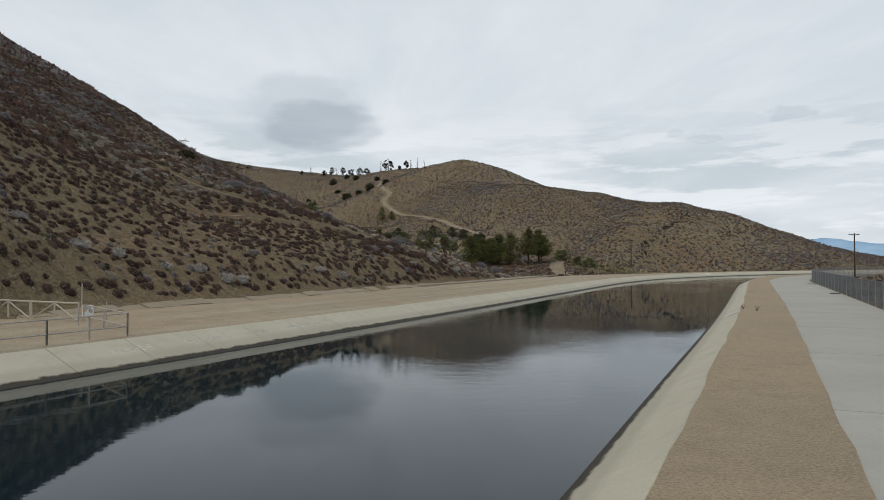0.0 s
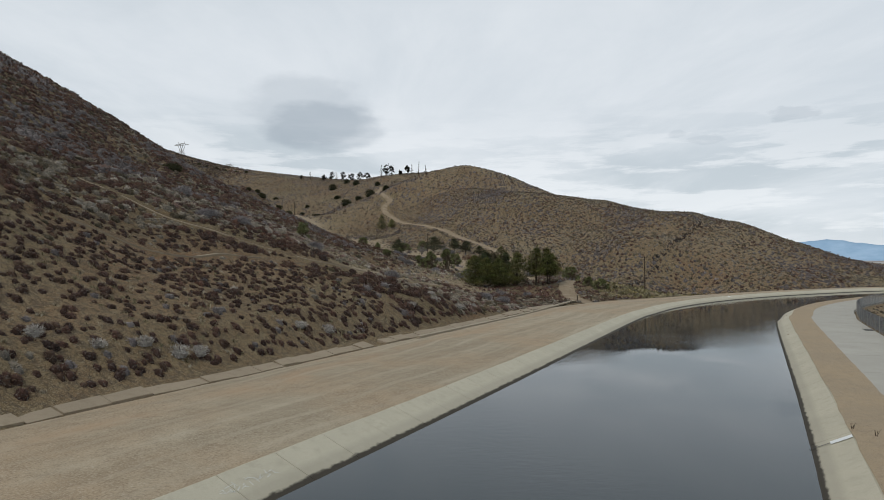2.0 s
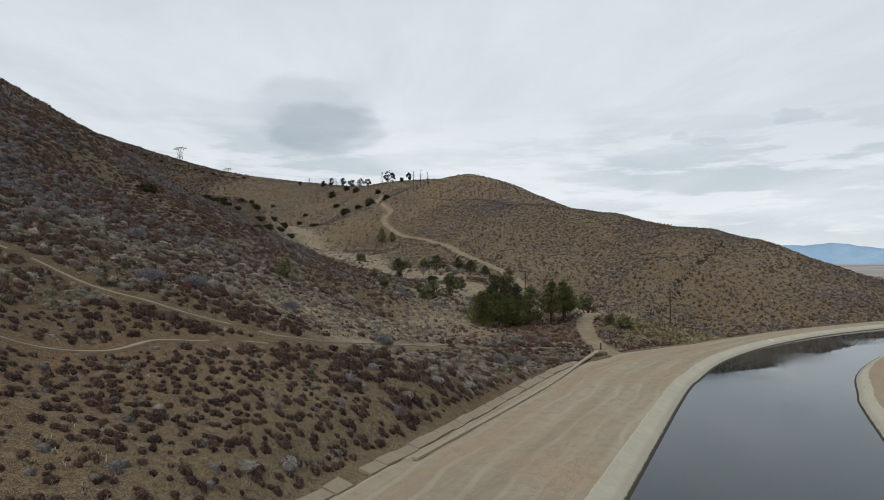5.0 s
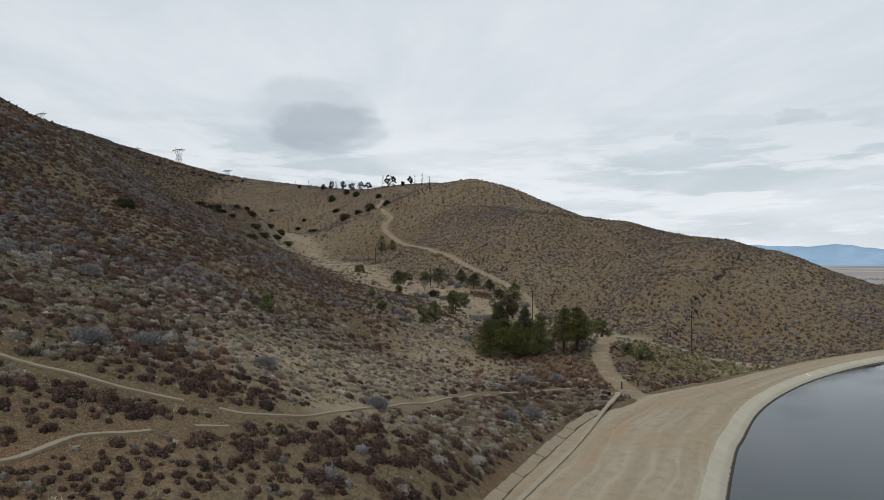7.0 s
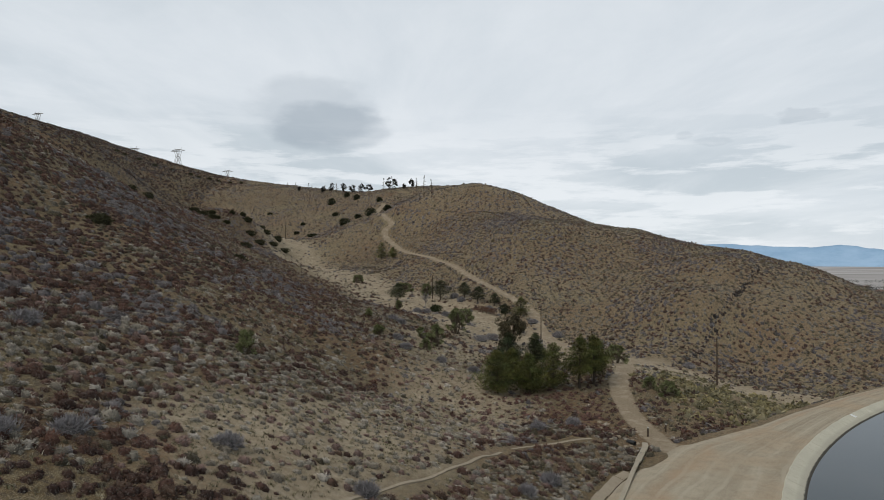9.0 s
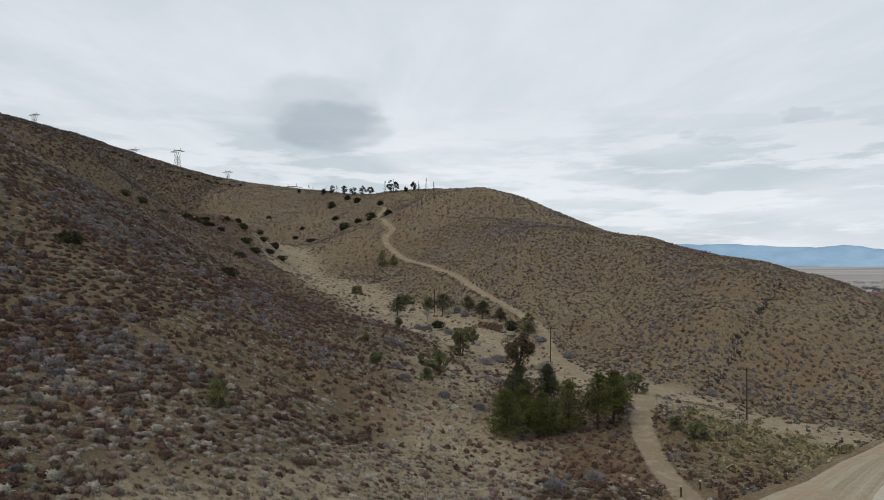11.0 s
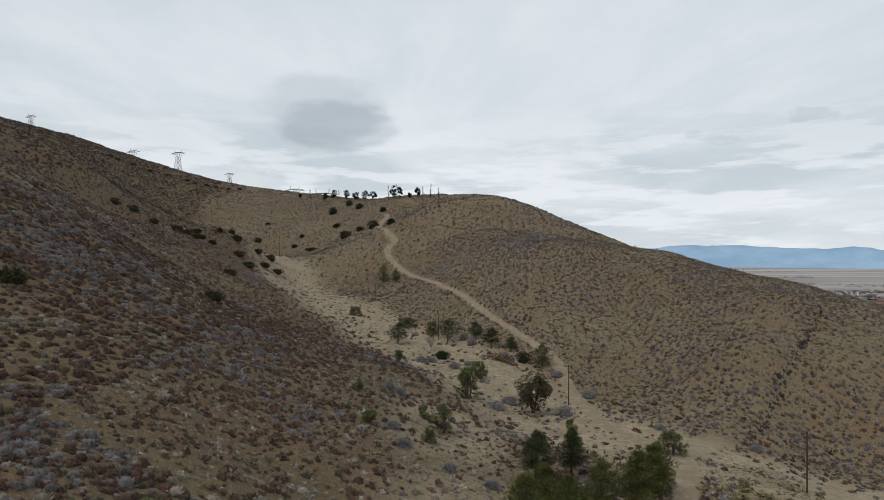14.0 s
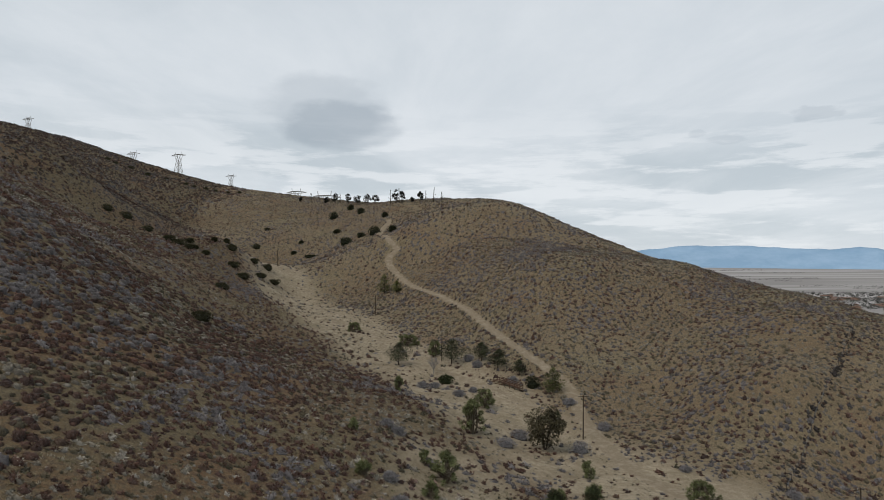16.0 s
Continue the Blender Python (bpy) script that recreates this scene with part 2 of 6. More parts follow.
def gravel_material():
    m = Mat("brown_gravel_verge", 0.95, 0.1)
    broad, mid, grit = m.noise(0.12, 5, 0.6), m.noise(1.2, 6, 0.65), m.noise(15.0, 5, 0.85)
    col = m.mix(m.ramp(broad, [(0.4, 0), (0.62, 1)]), (0.315, 0.245, 0.166), (0.355, 0.268, 0.172))
    col = m.mix(m.ramp(mid, [(0.42, 0), (0.75, 0.45)]), col, (0.20, 0.16, 0.12))
    col = m.mix(m.ramp(grit, [(0.53, 0), (0.62, 0.55)]), col, (0.46, 0.40, 0.32))
    col = m.mix(m.ramp(grit, [(0.39, 0.55), (0.47, 0)]), col, (0.12, 0.090, 0.06))
    m.color(col)
    m.bump(m.math("ADD", mid, grit), 0.7, 0.05)
    return m.m


def concrete_material(name, base, dark, wet=False):
    m = Mat(name, 0.85, 0.25)
    rnd = m.node("ShaderNodeObjectInfo").outputs["Random"]
    broad, mid, grit = m.noise(0.25, 5, 0.6), m.noise(1.6, 6, 0.65), m.noise(18, 4, 0.7)
    col = m.mix(m.ramp(broad, [(0.35, 0), (0.68, 1)]), base, tuple(c * 0.86 for c in base))
    col = m.mix(m.math("MULTIPLY", rnd, 0.35), col, tuple(c * 0.80 for c in base))
    col = m.mix(m.ramp(mid, [(0.5, 0), (0.78, 0.5)]), col, dark)
    col = m.mix(m.ramp(grit, [(0.4, 0.25), (0.6, 0)]), col, dark)
    if wet:
        # tide stain left by the changing water level
        z = m.node("ShaderNodeSeparateXYZ")
        m.link(m.pos(), z.inputs[0])
        lev = m.math("ADD", z.outputs[2], m.math("MULTIPLY", m.math("SUBTRACT", m.noise(1.6, 6, 0.75), 0.5), 0.22))
        col = m.mix(m.ramp(m.math("ADD", lev, 1.0), [(0.42, 0.45), (0.58, 0)]), col, tuple(c * 0.55 for c in base))
        col = m.mix(m.ramp(m.math("ADD", lev, 1.0), [(0.22, 1), (0.27, 0)]), col, (0.046, 0.038, 0.028))
    m.color(col)
    m.bump(m.math("ADD", m.math("MULTIPLY", mid, 0.6), m.math("MULTIPLY", grit, 0.3)), 0.3, 0.02)
    return m.m


def water_material():
    m = Mat("still_canal_water", 0.005, 0.5)
    m.b.inputs["IOR"].default_value = 1.33
    m.color(m.mix(m.noise(0.03, 3, 0.5), (0.003, 0.013, 0.017), (0.004, 0.016, 0.021)))
    a = m.noise(0.9, 4, 0.6, m.pos((1, 2.6, 1), -0.46), 0.5)
    b = m.noise(3.4, 3, 0.55, m.pos((1, 2.4, 1), -0.46), 0.3)
    gust = m.ramp(m.noise(0.035, 3, 0.5), [(0.44, 0.05), (0.66, 1.0)])
    h = m.math("MULTIPLY", m.math("ADD", a, m.math("MULTIPLY", b, 0.35)), gust)
    m.bump(h, 0.19, 0.05)
    return m.m


def plain_material(name, c, rough=0.8, spec=0.3, var=0.25, scale=2.0, metal=0.0):
    m = Mat(name, rough, spec)
    m.b.inputs["Metallic"].default_value = metal
    n = m.noise(scale, 5, 0.6)
    col = m.mix(m.ramp(n, [(0.35, 0), (0.65, 1)]), c, tuple(max(0, v * (1 - var)) for v in c))
    rnd = m.node("ShaderNodeObjectInfo").outputs["Random"]
    col = m.mix(m.math("MULTIPLY", rnd, 0.3), col, tuple(min(1, v * 0.75) for v in c))
    m.color(col)
    m.bump(m.noise(scale * 6, 4, 0.6), 0.25, 0.01)
    return m.m


def foliage_material():
    m = Mat("tree_foliage", 0.8, 0.15)
    col = m.attr("tint").outputs["Color"]
    col = m.mix(m.ramp(m.noise(1.7, 4, 0.6), [(0.3, 0.35), (0.7, 0)]), col, (0.02, 0.016, 0.012), "MULTIPLY")
    col = m.mix(1.0, col, m.ramp(m.noise(5.0, 3, 0.7), [(0.36, 0.55), (0.60, 1.0)]), "MULTIPLY")
    m.color(col)
    return m.m


def leaf_material(name, fine, rough=0.8, spec=0.15):
    m = Mat(name, rough, spec)
    col = m.attr("tint").outputs["Color"]
    col = m.mix(m.ramp(m.noise(1.7, 4, 0.6), [(0.3, 0.35), (0.7, 0)]), col, (0.02, 0.016, 0.012), "MULTIPLY")
    # light and dark shoots within a clump
    col = m.mix(1.0, col, m.ramp(m.noise(fine, 3, 0.7), [(0.36, 0.42), (0.50, 0.95), (0.66, 1.0)]), "MULTIPLY")
    col = m.mix(m.ramp(m.noise(fine * 0.7, 3, 0.7), [(0.54, 0.0), (0.68, 0.5)]), col, m.mix(0.5, col, (0.42, 0.38, 0.33)))
    m.color(col)
    return m.m


M_GROUND, M_DIRT, M_GRAVEL = ground_material(), dirt_material(), gravel_material()
M_LINING = concrete_material("canal_lining_concrete", (0.490, 0.445, 0.345), (0.29, 0.262, 0.195), True)
M_PAVING = concrete_material("road_concrete", (0.385, 0.362, 0.315), (0.30, 0.275, 0.23))
M_WATER = water_material()
M_SHRUB = leaf_material("dry_shrub_twigs", 9.0)
M_LEAF = foliage_material()


# ---- plan of the ground ----
# crest, slope and valley points, heights fitted to what the camera sees: x, y, height
FOOT = [(-70, -20, 26.5), (-28, 46, 5.0), (-10, 85, 3.0), (10, 128, 1.5), (26, 153, -0.5), (-32, 62, 7.5), (-47, 92, 20.0),
        (-20, 118, 11.0), (-30, 148, 14.5), (-5, 160, 3.0), (-75, 60, 41.0), (-95, 120, 40.0), (-52, 140, 22.0)]
SPUR = [(-64, 200, 29.5), (-85, 185, 36.5), (-140, 170, 72.0), (-40, 215, 19.0), (-105, 270, 48.5), (-150, 330, 60.0),
        (-70, 280, 23.0), (-190, 240, 100.0), (-105, 190, 50.5), (-170, 430, 51.5), (-250, 480, 108.5), (-220, 620, 69.5),
        (-330, 580, 126.0), (-335, 765, 138.0), (-270, 765, 120.5), (-425, 690, 168.0), (-180, 720, 99.0), (-110, 640, 78.5), (-120, 420, 53.5)]
VALLEY = [(45, 205, 2.5), (20, 235, 1.5), (-5, 290, 10.0), (-25, 250, 13.5), (-40, 345, 17.0), (-85, 420, 25.5),
          (-130, 520, 35.0), (-54, 650, 94.5), (-55, 525, 62.0), (40, 640, 93.0), (110, 600, 57.5), (60, 245, 3.0)]
PEAK = [(20, 490, 79.5), (-34, 410, 29.0), (10, 412, 49.0), (38, 360, 43.5), (-5, 345, 18.0), (25, 300, 14.5), (50, 275, 6.0),
        (78, 262, 16.0), (97, 300, 27.0), (88, 285, 19.5), (96, 395, 43.8), (130, 345, 31.5), (-20, 470, 67.5), (70, 330, 26.0)]
SHOULDER = [(175, 350, 9.5), (230, 375, 9.0), (80, 245, 1.5), (125, 240, 3.0), (180, 265, 3.5), (250, 300, -1.0), (300, 420, -9.0),
            (150, 470, 27.5), (230, 500, -1.0), (114, 356, 35.0), (152, 318, 22.5), (200, 322, 4.5), (55, 425, 51.0)]
KNOTS = np.array(FOOT + SPUR + VALLEY + PEAK + SHOULDER, float)


def spread(r):
    return -np.sqrt(r * r + 14.0 ** 2)


def solve_knots():
    k = KNOTS[:, :2]
    n = len(k)
    a = np.zeros((n + 3, n + 3))
    a[:n, :n] = spread(np.linalg.norm(k[:, None] - k[None], axis=2))
    a[:n, n] = a[n, :n] = 1
    a[:n, n + 1:], a[n + 1:, :n] = k, k.T
    return np.linalg.solve(a, np.concatenate([KNOTS[:, 2], [0, 0, 0]]))


KNOT_W = solve_knots()


def natural(p):
    out = np.empty(len(p))
    for i in range(0, len(p), 20000):
        q = p[i:i + 20000]
        r = spread(np.linalg.norm(q[:, None] - KNOTS[None, :, :2], axis=2))
        out[i:i + 20000] = r @ KNOT_W[:-3] + KNOT_W[-3] + q @ KNOT_W[-2:]
    return out


def smooth(x):
    x = np.clip(x, 0, 1)
    return x * x * (3 - 2 * x)


def value_noise(p, size, seed):
    """Smooth noise in -1..1 over the plan."""
    rs = np.random.RandomState(seed)
    g = rs.uniform(-1, 1, (256, 256))
    q = p / size + 1000.0
    i = np.floor(q).astype(int)
    f = q - i
    f = f * f * (3 - 2 * f)
    a, b = i[:, 0] % 256, i[:, 1] % 256
    a1, b1 = (a + 1) % 256, (b + 1) % 256
    return (g[a, b] * (1 - f[:, 0]) + g[a1, b] * f[:, 0]) * (1 - f[:, 1]) + (g[a, b1] * (1 - f[:, 0]) + g[a1, b1] * f[:, 0]) * f[:, 1]


def curve_through(pts, step):
    """Points at even steps along a smooth line through pts."""
    p = np.array(pts, float)
    p = np.vstack([2 * p[0] - p[1], p, 2 * p[-1] - p[-2]])
    out = []
    for i in range(1, len(p) - 2):
        t = np.linspace(0, 1, 40, endpoint=False)[:, None]
        a, b, c, d = p[i - 1], p[i], p[i + 1], p[i + 2]
        out.append(0.5 * (2 * b + (c - a) * t + (2 * a - 5 * b + 4 * c - d) * t ** 2 + (3 * b - a - 3 * c + d) * t ** 3))
    q = np.vstack(out + [p[-2:-1]])
    s = np.concatenate([[0], np.cumsum(np.linalg.norm(np.diff(q, axis=0), axis=1))])
    u = np.arange(0, s[-1], step)
    return np.stack([np.interp(u, s, q[:, k]) for k in range(q.shape[1])], axis=1), u


# the canal's left edge, from behind the start to far past the bend
EDGE, EDGE_U = curve_through([(-200, -350), (-114, -175), (-28, 0), (1, 58), (29, 115.5), (36.5, 129), (45.5, 143.5), (57, 158), (71, 172.5),
                              (90, 188.5), (113, 204), (140, 219), (190, 238), (260, 255), (400, 275), (700, 300)], 1.75)
tangent = np.gradient(EDGE, axis=0)
tangent /= np.linalg.norm(tangent, axis=1)[:, None]
EDGE_N = np.stack([-tangent[:, 1], tangent[:, 0]], axis=1)   # to the left, away from the water
WATER_Z = -0.88
L_WATER, R_WATER, R_TOP, R_GRAVEL, R_ROAD = -2.05, -21.75, -23.55, -26.45, -32.4


def left_width(y):
    """Width of the dirt road on the hill's side."""
    return np.interp(y, [100, 128, 145, 158, 175, 200], [19.0, 19.5, 17.0, 11.5, 9.0, 8.0])


def canal_place(p):
    """For plan points: signed distance from the canal's left edge (left +), and the edge's index."""
    s, idx = np.full(len(p), 1e3), np.zeros(len(p), int)
    near = (p[:, 0] > -330) & (p[:, 0] < 760) & (p[:, 1] > -420) & (p[:, 1] < 420)
    coarse = EDGE[::16]
    for i in range(0, len(p), 60000):
        d2 = ((p[i:i + 60000, None] - coarse[None]) ** 2).sum(2)
        near[i:i + 60000] &= d2.min(1) < 330.0 ** 2
    close = np.zeros(len(p), bool)
    for i in range(0, len(p), 60000):
        d2 = ((p[i:i + 60000, None] - coarse[None]) ** 2).sum(2)
        k = d2.argmin(1)
        close[i:i + 60000] = d2.min(1) < 75.0 ** 2
        rough = ((p[i:i + 60000] - coarse[k]) * EDGE_N[::16][k]).sum(1)
        s[i:i + 60000], idx[i:i + 60000] = rough, k * 16
    far = ~near
    near &= close
    ids = np.nonzero(near)[0]
    for i in range(0, len(ids), 8000):
        j = ids[i:i + 8000]
        d = np.linalg.norm(p[j][:, None] - EDGE[None], axis=2)
        k = d.argmin(1)
        v = p[j] - EDGE[k]
        s[j] = (v * EDGE_N[k]).sum(1)
        idx[j] = k
    s[far] = np.where(p[far, 0] > p[far, 1] * 0.5 - 28, -500, 500)
    return s, idx


TRACKS = {  # name: (points, half width, wear)
    "valley_road": ([(31.5, 151), (31.4, 159), (31, 168), (31.6, 176), (32.6, 183), (34.5, 191), (38.5, 201), (40.5, 212), (39, 221), (35.5, 231),
                     (32.8, 242), (31, 257), (29.7, 267), (29.5, 277), (28.6, 284), (26.6, 290), (22.6, 296.5), (13.9, 316), (5.4, 345), (-5.6, 370),
                     (-21.9, 401), (-31.8, 422), (-38.7, 438), (-40, 447), (-36.5, 453), (-42, 466), (-54, 514), (-55.5, 546), (-54, 568), (-56, 584)], 1.15, 1.0),
    "meadow_track": ([(-66, 387), (-50, 357), (-38, 349), (-30.5, 334), (-24, 314), (-15, 305), (-4.4, 295.4), (3.7, 286.5), (11, 278), (17.3, 271.5), (24, 268), (30, 266)], 0.6, 0.8),
    "clearing": ([(41, 214), (45, 222), (51, 228), (56, 233)], 2.6, 0.5),
    "wash": ([(-93, 430), (-78, 415), (-62, 380), (-50, 352)], 0.5, 0.7),
}


PATHS = [([(-46, 92.5), (-42, 93.2), (-36, 94.2), (-32, 94.8), (-28.2, 95.6), (-25.2, 96.9), (-21.7, 98.1), (-17.4, 99.3), (-13.9, 102.6), (-11.4, 107.8),
           (-7, 116.3), (-1, 126.2), (6.2, 141.5), (15.6, 150.6), (21, 154.2)], 0.24),
         ([(-38, 76), (-33, 80), (-29.1, 84.2), (-27, 88.7), (-23.8, 91.5), (-21.1, 94.8), (-18.4, 97.0)], 0.36)]


def far_plain(p):
    """The wide valley on one side, the high country behind the ridge on the other."""
    r = np.linalg.norm(p - np.array([0, 100.0]), axis=1)
    low = np.interp(r, [0, 150, 300, 700, 1800, 4300, 4800], [-3, -7, -18, -34, -41, 10, 16])
    w = smooth((-p[:, 0] - 90) / 260.0) * smooth((p[:, 1] - 420) / 350.0) * (1 - smooth((r - 1500) / 800))
    high = np.interp(p[:, 1], [600, 800, 1000, 1300], [95, 110.5, 132, 138]) + np.interp(-p[:, 0], [270, 360, 430, 520], [0, 2, 20, 28])
    return low * (1 - w) + high * w


def outside(p):
    """How far a plan point lies beyond the hills that are laid out by lines."""
    return np.maximum.reduce([-430 - p[:, 0], p[:, 0] - 290, -70 - p[:, 1], p[:, 1] - 790, np.zeros(len(p))])


def raw_height(p):
    p = np.atleast_2d(np.asarray(p, float))
    s, k = canal_place(p)
    h = natural(p)
    h = h + 0.9 * value_noise(p, 17.0, 3) + 0.35 * value_noise(p, 6.0, 4)
    w = smooth(outside(p) / 160.0)
    plain = far_plain(p)
    h = h * (1 - w) + plain * w
    wl = left_width(EDGE[k, 1])
    a = smooth((s - wl + 2.2) / 7.0)
    bend = smooth((EDGE[k, 1] - 132.0) / 6.0)               # past the drain the soil meets the road
    h = h * a + (-0.35 + 0.36 * bend * smooth((s - wl + 4.0) / 2.2)) * (1 - a)
    d = -(s - R_ROAD)                                       # beyond the paved road
    right = -0.35 - 0.5 * smooth((d - 1.0) / 3.0) - 2.2 * smooth((d - 4) / 22.0) + 0.35 * value_noise(p, 5.0, 5) * smooth(d / 6)
    b = smooth((d - 25) / 260.0)
    right = right * (1 - b) + plain * b
    h = np.where(d > 0, right, h)
    ditch = (s < -0.9) & (s > R_TOP + 0.9)
    h = np.where(ditch, -5.0, h)
    h = np.where((s <= -0.1) & (s >= -0.9), -1.2, h)
    return h


ROAD_LINE, _ = curve_through(TRACKS["valley_road"][0], 1.5)
ROAD_Z = np.convolve(np.pad(raw_height(ROAD_LINE), 6, mode="edge"), np.ones(13) / 13, mode="valid")


def ground_height(p):
    """Height of the ground, with a level bench where the valley road runs along the slope."""
    p = np.atleast_2d(np.asarray(p, float))
    h = raw_height(p)
    lo, hi = ROAD_LINE.min(0) - 8, ROAD_LINE.max(0) + 8
    ids = np.nonzero(((p > lo) & (p < hi)).all(1))[0]
    for i in range(0, len(ids), 20000):
        j = ids[i:i + 20000]
        d = np.linalg.norm(p[j][:, None] - ROAD_LINE[None], axis=2)
        k = d.argmin(1)
        w = 1 - smooth((d.min(1) - 2.0) / 2.2)
        h[j] = h[j] * (1 - w) + ROAD_Z[k] * w
    return h


# ---- helpers for meshes ----
def grid_axis(parts):
    return np.unique(np.concatenate([np.arange(a, b, c) for a, b, c in parts]).round(3))


def outward(start, end, first, growth):
    v, step, out = start, first, []
    while v < end:
        v += step
        step *= growth
        out.append(v)
    return out


def mesh_from(name, verts, faces, material, attrs=None, smooth_shade=True):
    """A mesh from arrays: faces all of one size. attrs: name -> point floats or colours."""
    me = bpy.data.meshes.new(name)
    verts, faces = np.asarray(verts, np.float32), np.asarray(faces, np.int32)
    n, k = faces.shape
    me.vertices.add(len(verts))
    me.vertices.foreach_set("co", verts.ravel())
    me.loops.add(n * k)
    me.loops.foreach_set("vertex_index", faces.ravel())
    me.polygons.add(n)
    me.polygons.foreach_set("loop_start", np.arange(0, n * k, k, dtype=np.int32))
    me.polygons.foreach_set("use_smooth", np.full(n, smooth_shade))
    for key, val in (attrs or {}).items():
        val = np.asarray(val, np.float32)
        if val.ndim == 1:
            me.attributes.new(key, "FLOAT", "POINT").data.foreach_set("value", val)
        else:
            c = np.ones((len(val), 4), np.float32)
            c[:, :3] = val
            me.attributes.new(key, "FLOAT_COLOR", "POINT").data.foreach_set("color", c.ravel())
    me.materials.append(material)
    me.update(calc_edges=True)
    me.validate()
    return me


def grid_faces(nu, nv):
    a = (np.arange(nu - 1)[:, None] * nv + np.arange(nv - 1)[None]).ravel()
    return np.stack([a, a + nv, a + nv + 1, a + 1], axis=1)


def track_distance(p, line):
    d = np.full(len(p), 1e3)
    lo, hi = line.min(0) - 12, line.max(0) + 12
    ids = np.nonzero(((p > lo[:2]) & (p < hi[:2])).all(1))[0]
    for i in range(0, len(ids), 20000):
        j = ids[i:i + 20000]
        d[j] = np.linalg.norm(p[j][:, None] - line[None, :, :2], axis=2).min(1)
    return d


# ---- the ground, one sheet ----
SHEET = {}


def sheet_height(p):
    """Height of the ground sheet itself, between its grid points."""
    xs, ys, z = SHEET["xs"], SHEET["ys"], SHEET["z"]
    i = np.clip(np.searchsorted(xs, p[:, 0]) - 1, 0, len(xs) - 2)
    j = np.clip(np.searchsorted(ys, p[:, 1]) - 1, 0, len(ys) - 2)
    u = (p[:, 0] - xs[i]) / (xs[i + 1] - xs[i])
    v = (p[:, 1] - ys[j]) / (ys[j + 1] - ys[j])
    return (z[i, j] * (1 - u) + z[i + 1, j] * u) * (1 - v) + (z[i, j + 1] * (1 - u) + z[i + 1, j + 1] * u) * v


def build_ground():
    xs = np.array(sorted([-v for v in outward(480, 4700, 12, 1.14)] + list(np.arange(-480, -130, 4.0)) + list(np.arange(-130, 150, 1.5))
                         + list(np.arange(150, 340, 4.0)) + outward(338, 4700, 10, 1.13)))
    ys = np.array(sorted([-v for v in outward(120, 4700, 14, 1.2)] + list(np.arange(-120, 15, 4.0)) + list(np.arange(15, 330, 1.5))
                         + list(np.arange(330, 800, 3.5)) + outward(798, 4700, 12, 1.15)))
    X, Y = np.meshgrid(xs, ys, indexing="ij")
    p = np.stack([X.ravel(), Y.ravel()], axis=1)
    z = ground_height(p)
    bare = np.zeros(len(p))
    for line, half, wear in TRACK_LINES.values():
        bare = np.maximum(bare, np.clip(1.0 - (track_distance(p, line) - half) / 1.7, 0, 1) * wear)
    grass = grassy(p)
    r = np.linalg.norm(p, axis=1)
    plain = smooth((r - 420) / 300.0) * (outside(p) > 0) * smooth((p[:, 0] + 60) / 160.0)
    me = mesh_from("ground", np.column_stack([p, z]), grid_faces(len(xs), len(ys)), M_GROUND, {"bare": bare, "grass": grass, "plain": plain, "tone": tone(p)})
    SHEET.update(xs=xs, ys=ys, z=z.reshape(len(xs), len(ys)))
    ob = tagged(new("ground", me), "dry sandy hillside soil with worn pale tracks", "ground", kind="structure")
    return ob


def tone(p):
    """0 on the dark near hill, 1 on the paler far one; the valley divides them."""
    x = np.interp(p[:, 1], [0, 150, 205, 290, 400, 520, 650, 760, 850], [60, 40, 35, -5, -105, -180, -229, -250, -262])
    soft = np.interp(p[:, 1], [300, 480], [24.0, 9.0])
    t = smooth((p[:, 0] - x + 0.5 * soft + 5 * value_noise(p, 20.0, 61)) / soft)
    s, k = canal_place(p)
    cut = (1 - smooth((s - left_width(EDGE[k, 1]) - 14) / 16.0)) * (1 - smooth((p[:, 1] - 88) / 18.0)) * (s > 0)
    return np.maximum(t, 0.55 * cut)                        # the cut bank shows paler soil


def meadow(p):
    """The valley floor."""
    line, _ = curve_through([(70, 205), (45, 215), (25, 235), (5, 270), (-20, 310), (-45, 350), (-75, 395), (-105, 450)], 4.0)
    v = 1 - smooth((track_distance_far(p, line) - 11) / 14.0)
    v = np.maximum(v, 0.9 * np.exp(-(((p[:, 0] + 2) / 11) ** 4 + ((p[:, 1] - 216) / 20) ** 4)))
    v = v * (1 - 0.9 * np.exp(-(((p[:, 0] - 18) / 15) ** 2 + ((p[:, 1] - 184) / 13) ** 2)))
    return np.clip(v, 0, 1)


def grassy(p):
    """Where pale dry grass covers the soil: the valley floor and the low terrace."""
    return np.clip(np.maximum(meadow(p), 0.9 * terrace(p)), 0, 1)


def terrace(p):
    line, _ = curve_through([(-17, 117), (-12, 128), (-6, 145), (0, 165), (2, 184)], 3.0)
    return 1 - smooth((track_distance_far(p, line) + 3.0 * value_noise(p, 9.0, 63) - 6.0) / 11.0)


def track_distance_far(p, line):
    d = np.full(len(p), 1e3)
    lo, hi = line.min(0) - 60, line.max(0) + 60
    ids = np.nonzero(((p > lo) & (p < hi)).all(1))[0]
    for i in range(0, len(ids), 20000):
        j = ids[i:i + 20000]
        d[j] = np.linalg.norm(p[j][:, None] - line[None], axis=2).min(1)
    return d


TRACK_LINES = {k: (curve_through(pts, 0.8)[0], half, wear) for k, (pts, half, wear) in TRACKS.items()}
PATH_LINES = [(curve_through(pts, 0.7)[0], half) for pts, half in PATHS]
build_ground()


